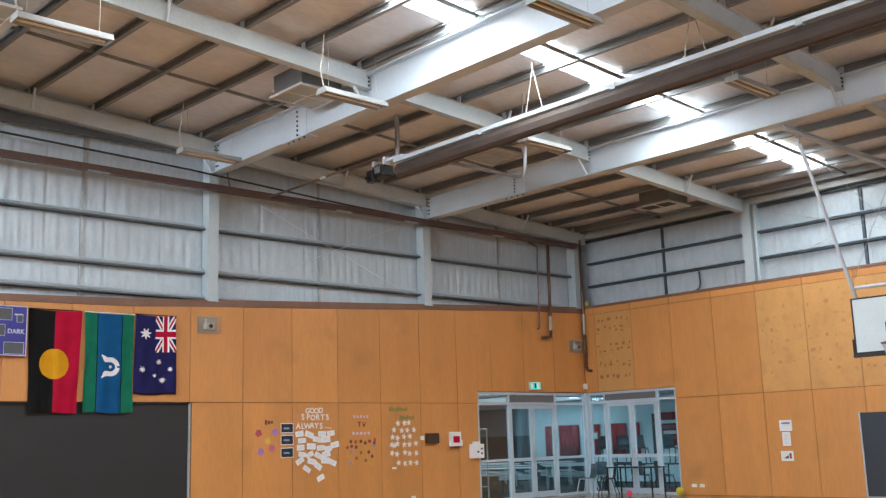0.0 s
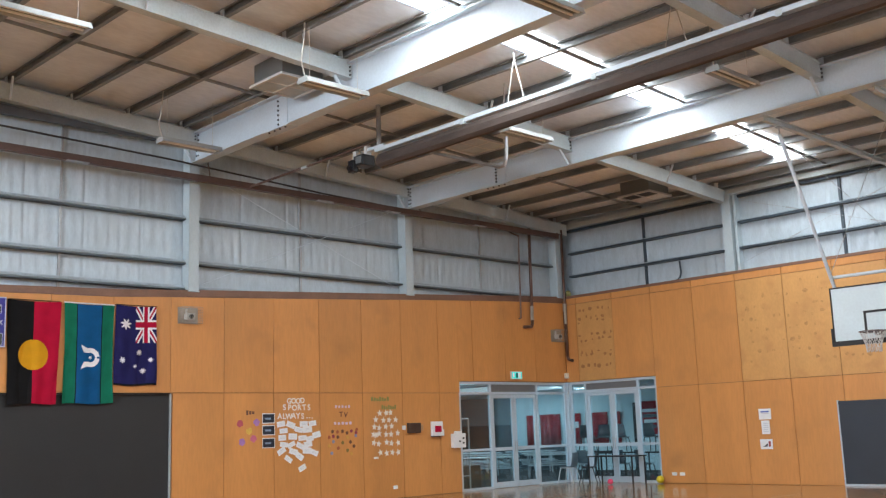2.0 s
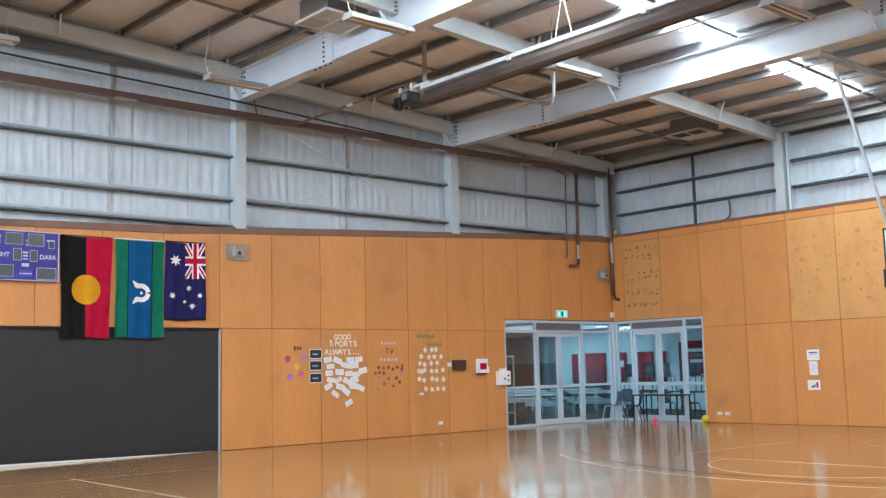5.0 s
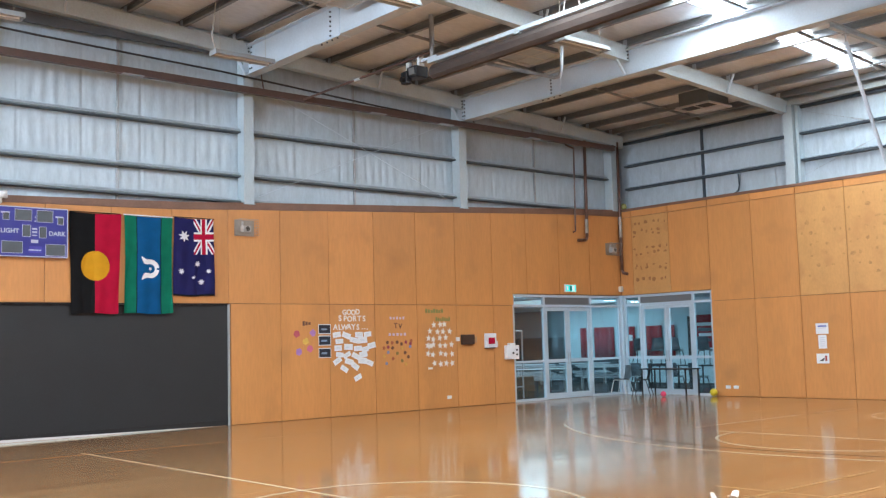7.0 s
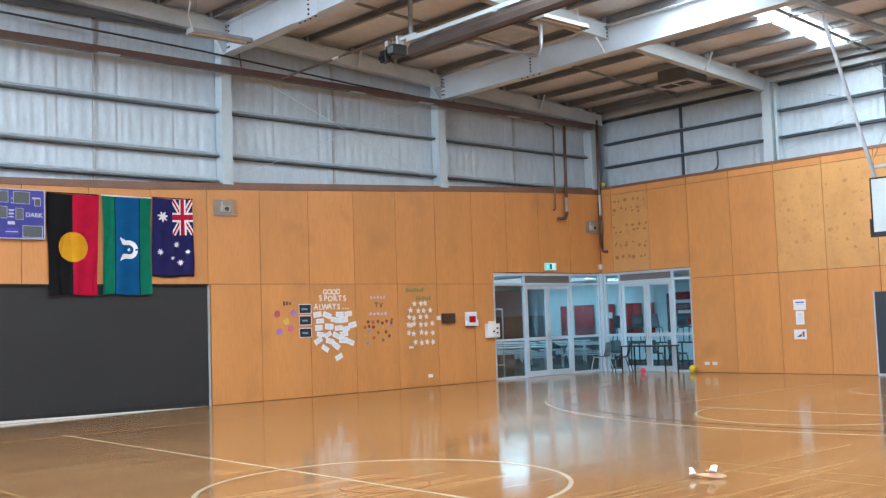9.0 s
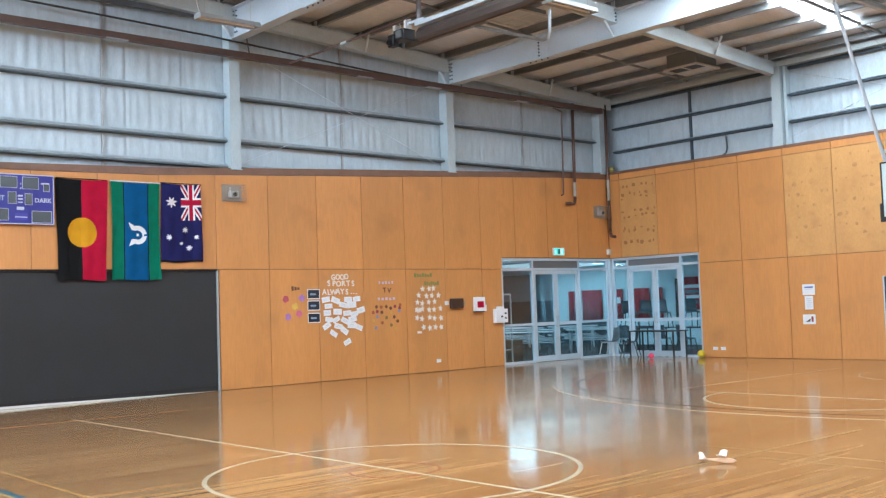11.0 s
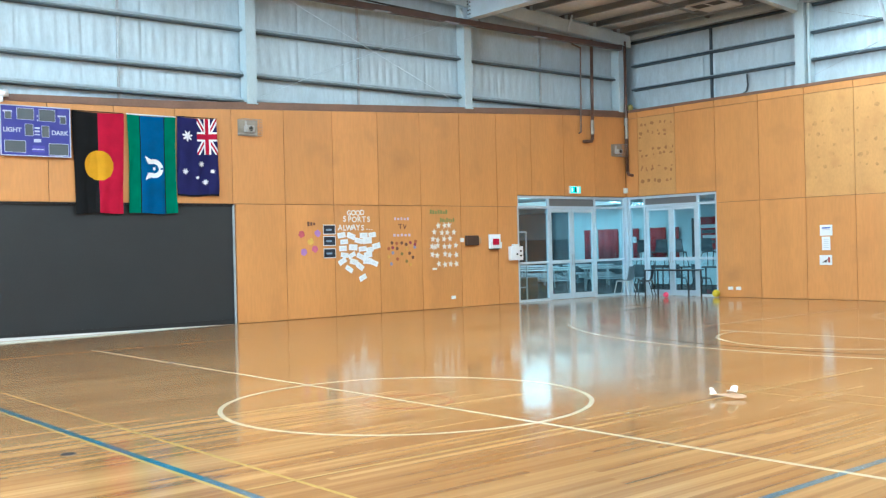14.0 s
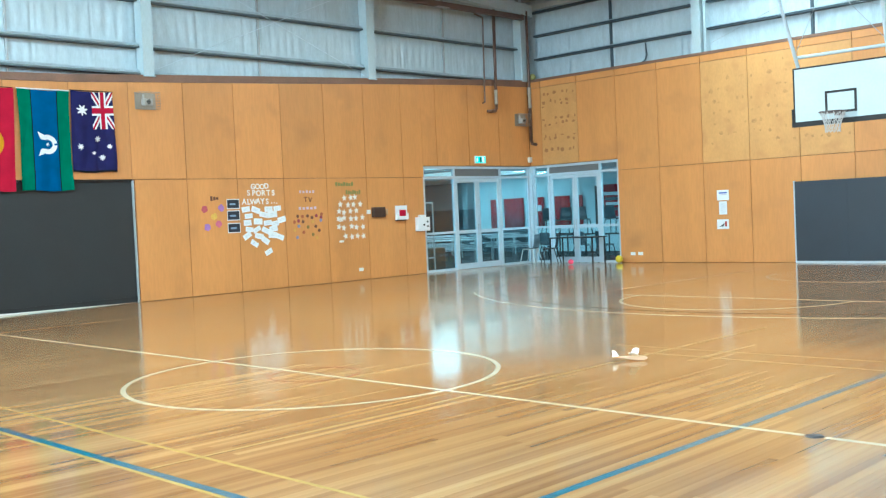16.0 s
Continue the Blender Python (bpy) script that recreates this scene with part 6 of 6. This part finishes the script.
# ---- plywood panels ----
def panel(name, parent, axis, a, b, pts_lo, pts_hi, material):
    """A sheet of ply from a to b along the wall with its own bottom and top at both ends."""
    g = 0.006
    bm = bmesh.new()
    a, b = a + g, b - g
    outline = ((a, pts_lo[0]), (b, pts_lo[1]), (b, pts_hi[1]), (a, pts_hi[0]))
    v = []
    for out, ins in ((-0.034, 0.0), (-0.003, 0.0), (0.0, 0.003)):
        ring = []
        for k, (s, z) in enumerate(outline):
            s2 = s + (ins if k in (0, 3) else -ins)
            z2 = z + (ins if k < 2 else -ins)
            ring.append(bm.verts.new((out, s2, z2) if axis == "y" else (s2, -out - NW, z2)))
        v.append(ring)
    for p, q in zip(v, v[1:]):
        for i in range(4):
            bm.faces.new((p[i], p[(i + 1) % 4], q[(i + 1) % 4], q[i]))
    bm.faces.new(v[-1])
    return part(name, bm, material, parent)


west_seams = [-NW, -1.49]
while west_seams[-1] > S:
    west_seams.append(west_seams[-1] - 1.262)
west_seams[-1] = S
for b, a in zip(west_seams, west_seams[1:]):
    if a < GX0 < b:
        panel("panel", wall_west, "y", GX0 - 0.006, b, (GZ + 0.02,) * 2, (wood_top(GX0), wood_top(b)), PLY)
        b = GX0 + 0.006
    panel("panel", wall_west, "y", a, b, (max(JZ, GZ + 0.02 if a > GX0 + 0.4 else JZ) + 0.006,) * 2 if a > GX0 + 0.4 else (JZ + 0.006,) * 2, (wood_top(a), wood_top(b)), PLY)
low = [GX0 - 0.02, -5.28] + [y for y in west_seams if DOOR_Y1 + 0.4 < y < -5.4] + [DOOR_Y1 + 0.032]
for b, a in zip(low, low[1:]):
    panel("panel", wall_west, "y", a, b, (0.007, 0.007), (JZ - 0.006, JZ - 0.006), PLY)
far = [y for y in west_seams if y < DOOR_Y0]
for b, a in zip([DOOR_Y0] + far, far):
    panel("panel", wall_west, "y", a, b, (0.007, 0.007), (JZ - 0.006, JZ - 0.006), PLY)
north_seams = [0.006, 0.47, 1.76, 3.06] + [4.37 + 1.288 * i for i in range(14)] + [W]
for n, (a, b) in enumerate(zip(north_seams, north_seams[1:])):
    lo = GZ + 0.02 if b < GX1 + 0.1 else JZ + 0.006
    patched = n in (1, 5, 6, 7)
    pan = panel("panel", wall_north, "x", a, b, (lo, lo), (5.056, 5.056), PLY_PATCH if patched else PLY)
    panel("panel", wall_north, "x", a, b, (5.068, 5.068), (5.24, 5.24), PLY)
    if patched:
        rnd = random.Random(n)
        for row in range(8):
            for col in range(6):
                if rnd.random() < (0.92 if n == 1 else 0.5):
                    bm = bmesh.new()
                    r = rnd.uniform(0.036, 0.056) if n == 1 else rnd.uniform(0.025, 0.055)
                    px, pz = a + 0.12 + col * (b - a - 0.24) / 5 + rnd.uniform(-0.05, 0.05), (4.85 - row * 0.27 if n > 1 else (4.86, 4.62, 4.50, 4.12, 3.99, 3.62, 3.54, 3.22)[row]) + rnd.uniform(-0.04, 0.04)
                    bmesh.ops.create_circle(bm, cap_ends=True, segments=9, radius=r, matrix=Matrix.Translation((px, -0.0012 - NW, pz)) @ Matrix.Diagonal((rnd.uniform(0.5, 1.5), 1, rnd.uniform(0.6, 1.2), 1)) @ Matrix.Rotation(radians(90), 4, "X"))
                    for v in bm.verts:
                        v.co.x += rnd.uniform(-0.25, 0.25) * r
                        v.co.z += rnd.uniform(-0.25, 0.25) * r
                    part("knock_mark", bm, PLY_STAIN if n == 1 else PLY_SMUDGE, pan, "brown dent mark")
for a, b in zip(north_seams[3:], north_seams[4:]):
    panel("panel", wall_north, "x", a, b, (0.007, 0.007), (JZ - 0.006, JZ - 0.006), PLY)

# ---- floor boards ----
BW = 0.066
CUP = 0.00014                # boards lie a hair out of level
rnd = random.Random(5)
rows_ = int((W + 0.0) / BW) + 1
near, rest_v, rest_f = [], [], []
floor_ob = bpy.data.objects["floor"]
for i in range(rows_):
    x0 = i * BW
    x1 = min(W, x0 + BW) - 0.0005
    y = S + rnd.uniform(-2.0, 0.0)
    while y < 0.03:
        ln = rnd.choice((2.4, 3.0, 3.6, 4.2, 5.1)) * rnd.uniform(0.9, 1.1)
        a, b = max(S, y), min(0.03, y + ln) - 0.0006
        y += ln
        if b - a < 0.05:
            continue
        if 11.4 < x0 < 16.5 and -21.6 < (a + b) / 2 < -15.6 and len(near) < 300:
            near.append((x0, x1, a, b))
            continue
        k = len(rest_v)
        p, q = (rnd.uniform(-CUP, CUP) for _ in range(2))
        rest_v += [(x0, a, -0.012), (x1, a, -0.012), (x1, b, -0.012), (x0, b, -0.012), (x0, a, p), (x1, a, -p), (x1, b, -q), (x0, b, q)]
        rest_f += [(k + 4, k + 5, k + 6, k + 7), (k, k + 1, k + 5, k + 4), (k + 1, k + 2, k + 6, k + 5), (k + 2, k + 3, k + 7, k + 6), (k + 3, k, k + 4, k + 7)]
me = bpy.data.meshes.new("boards")
me.from_pydata(rest_v, [], rest_f)
me.materials.append(FLOOR)
ob = new("boards", me)
ob.parent = floor_ob
tagged(ob, kind="stuff")
for x0, x1, a, b in near:
    c = 0.0003
    p, q = (rnd.uniform(-CUP, CUP) for _ in range(2))
    me = bpy.data.meshes.new("board")
    me.from_pydata([(x0, a, -0.012), (x1, a, -0.012), (x1, b, -0.012), (x0, b, -0.012), (x0 + c, a + c, p), (x1 - c, a + c, -p), (x1 - c, b - c, -q), (x0 + c, b - c, q)], [], [(4, 5, 6, 7), (0, 1, 5, 4), (1, 2, 6, 5), (2, 3, 7, 6), (3, 0, 4, 7)])
    me.materials.append(FLOOR_P)
    ob = new("board", me)
    ob.parent = floor_ob
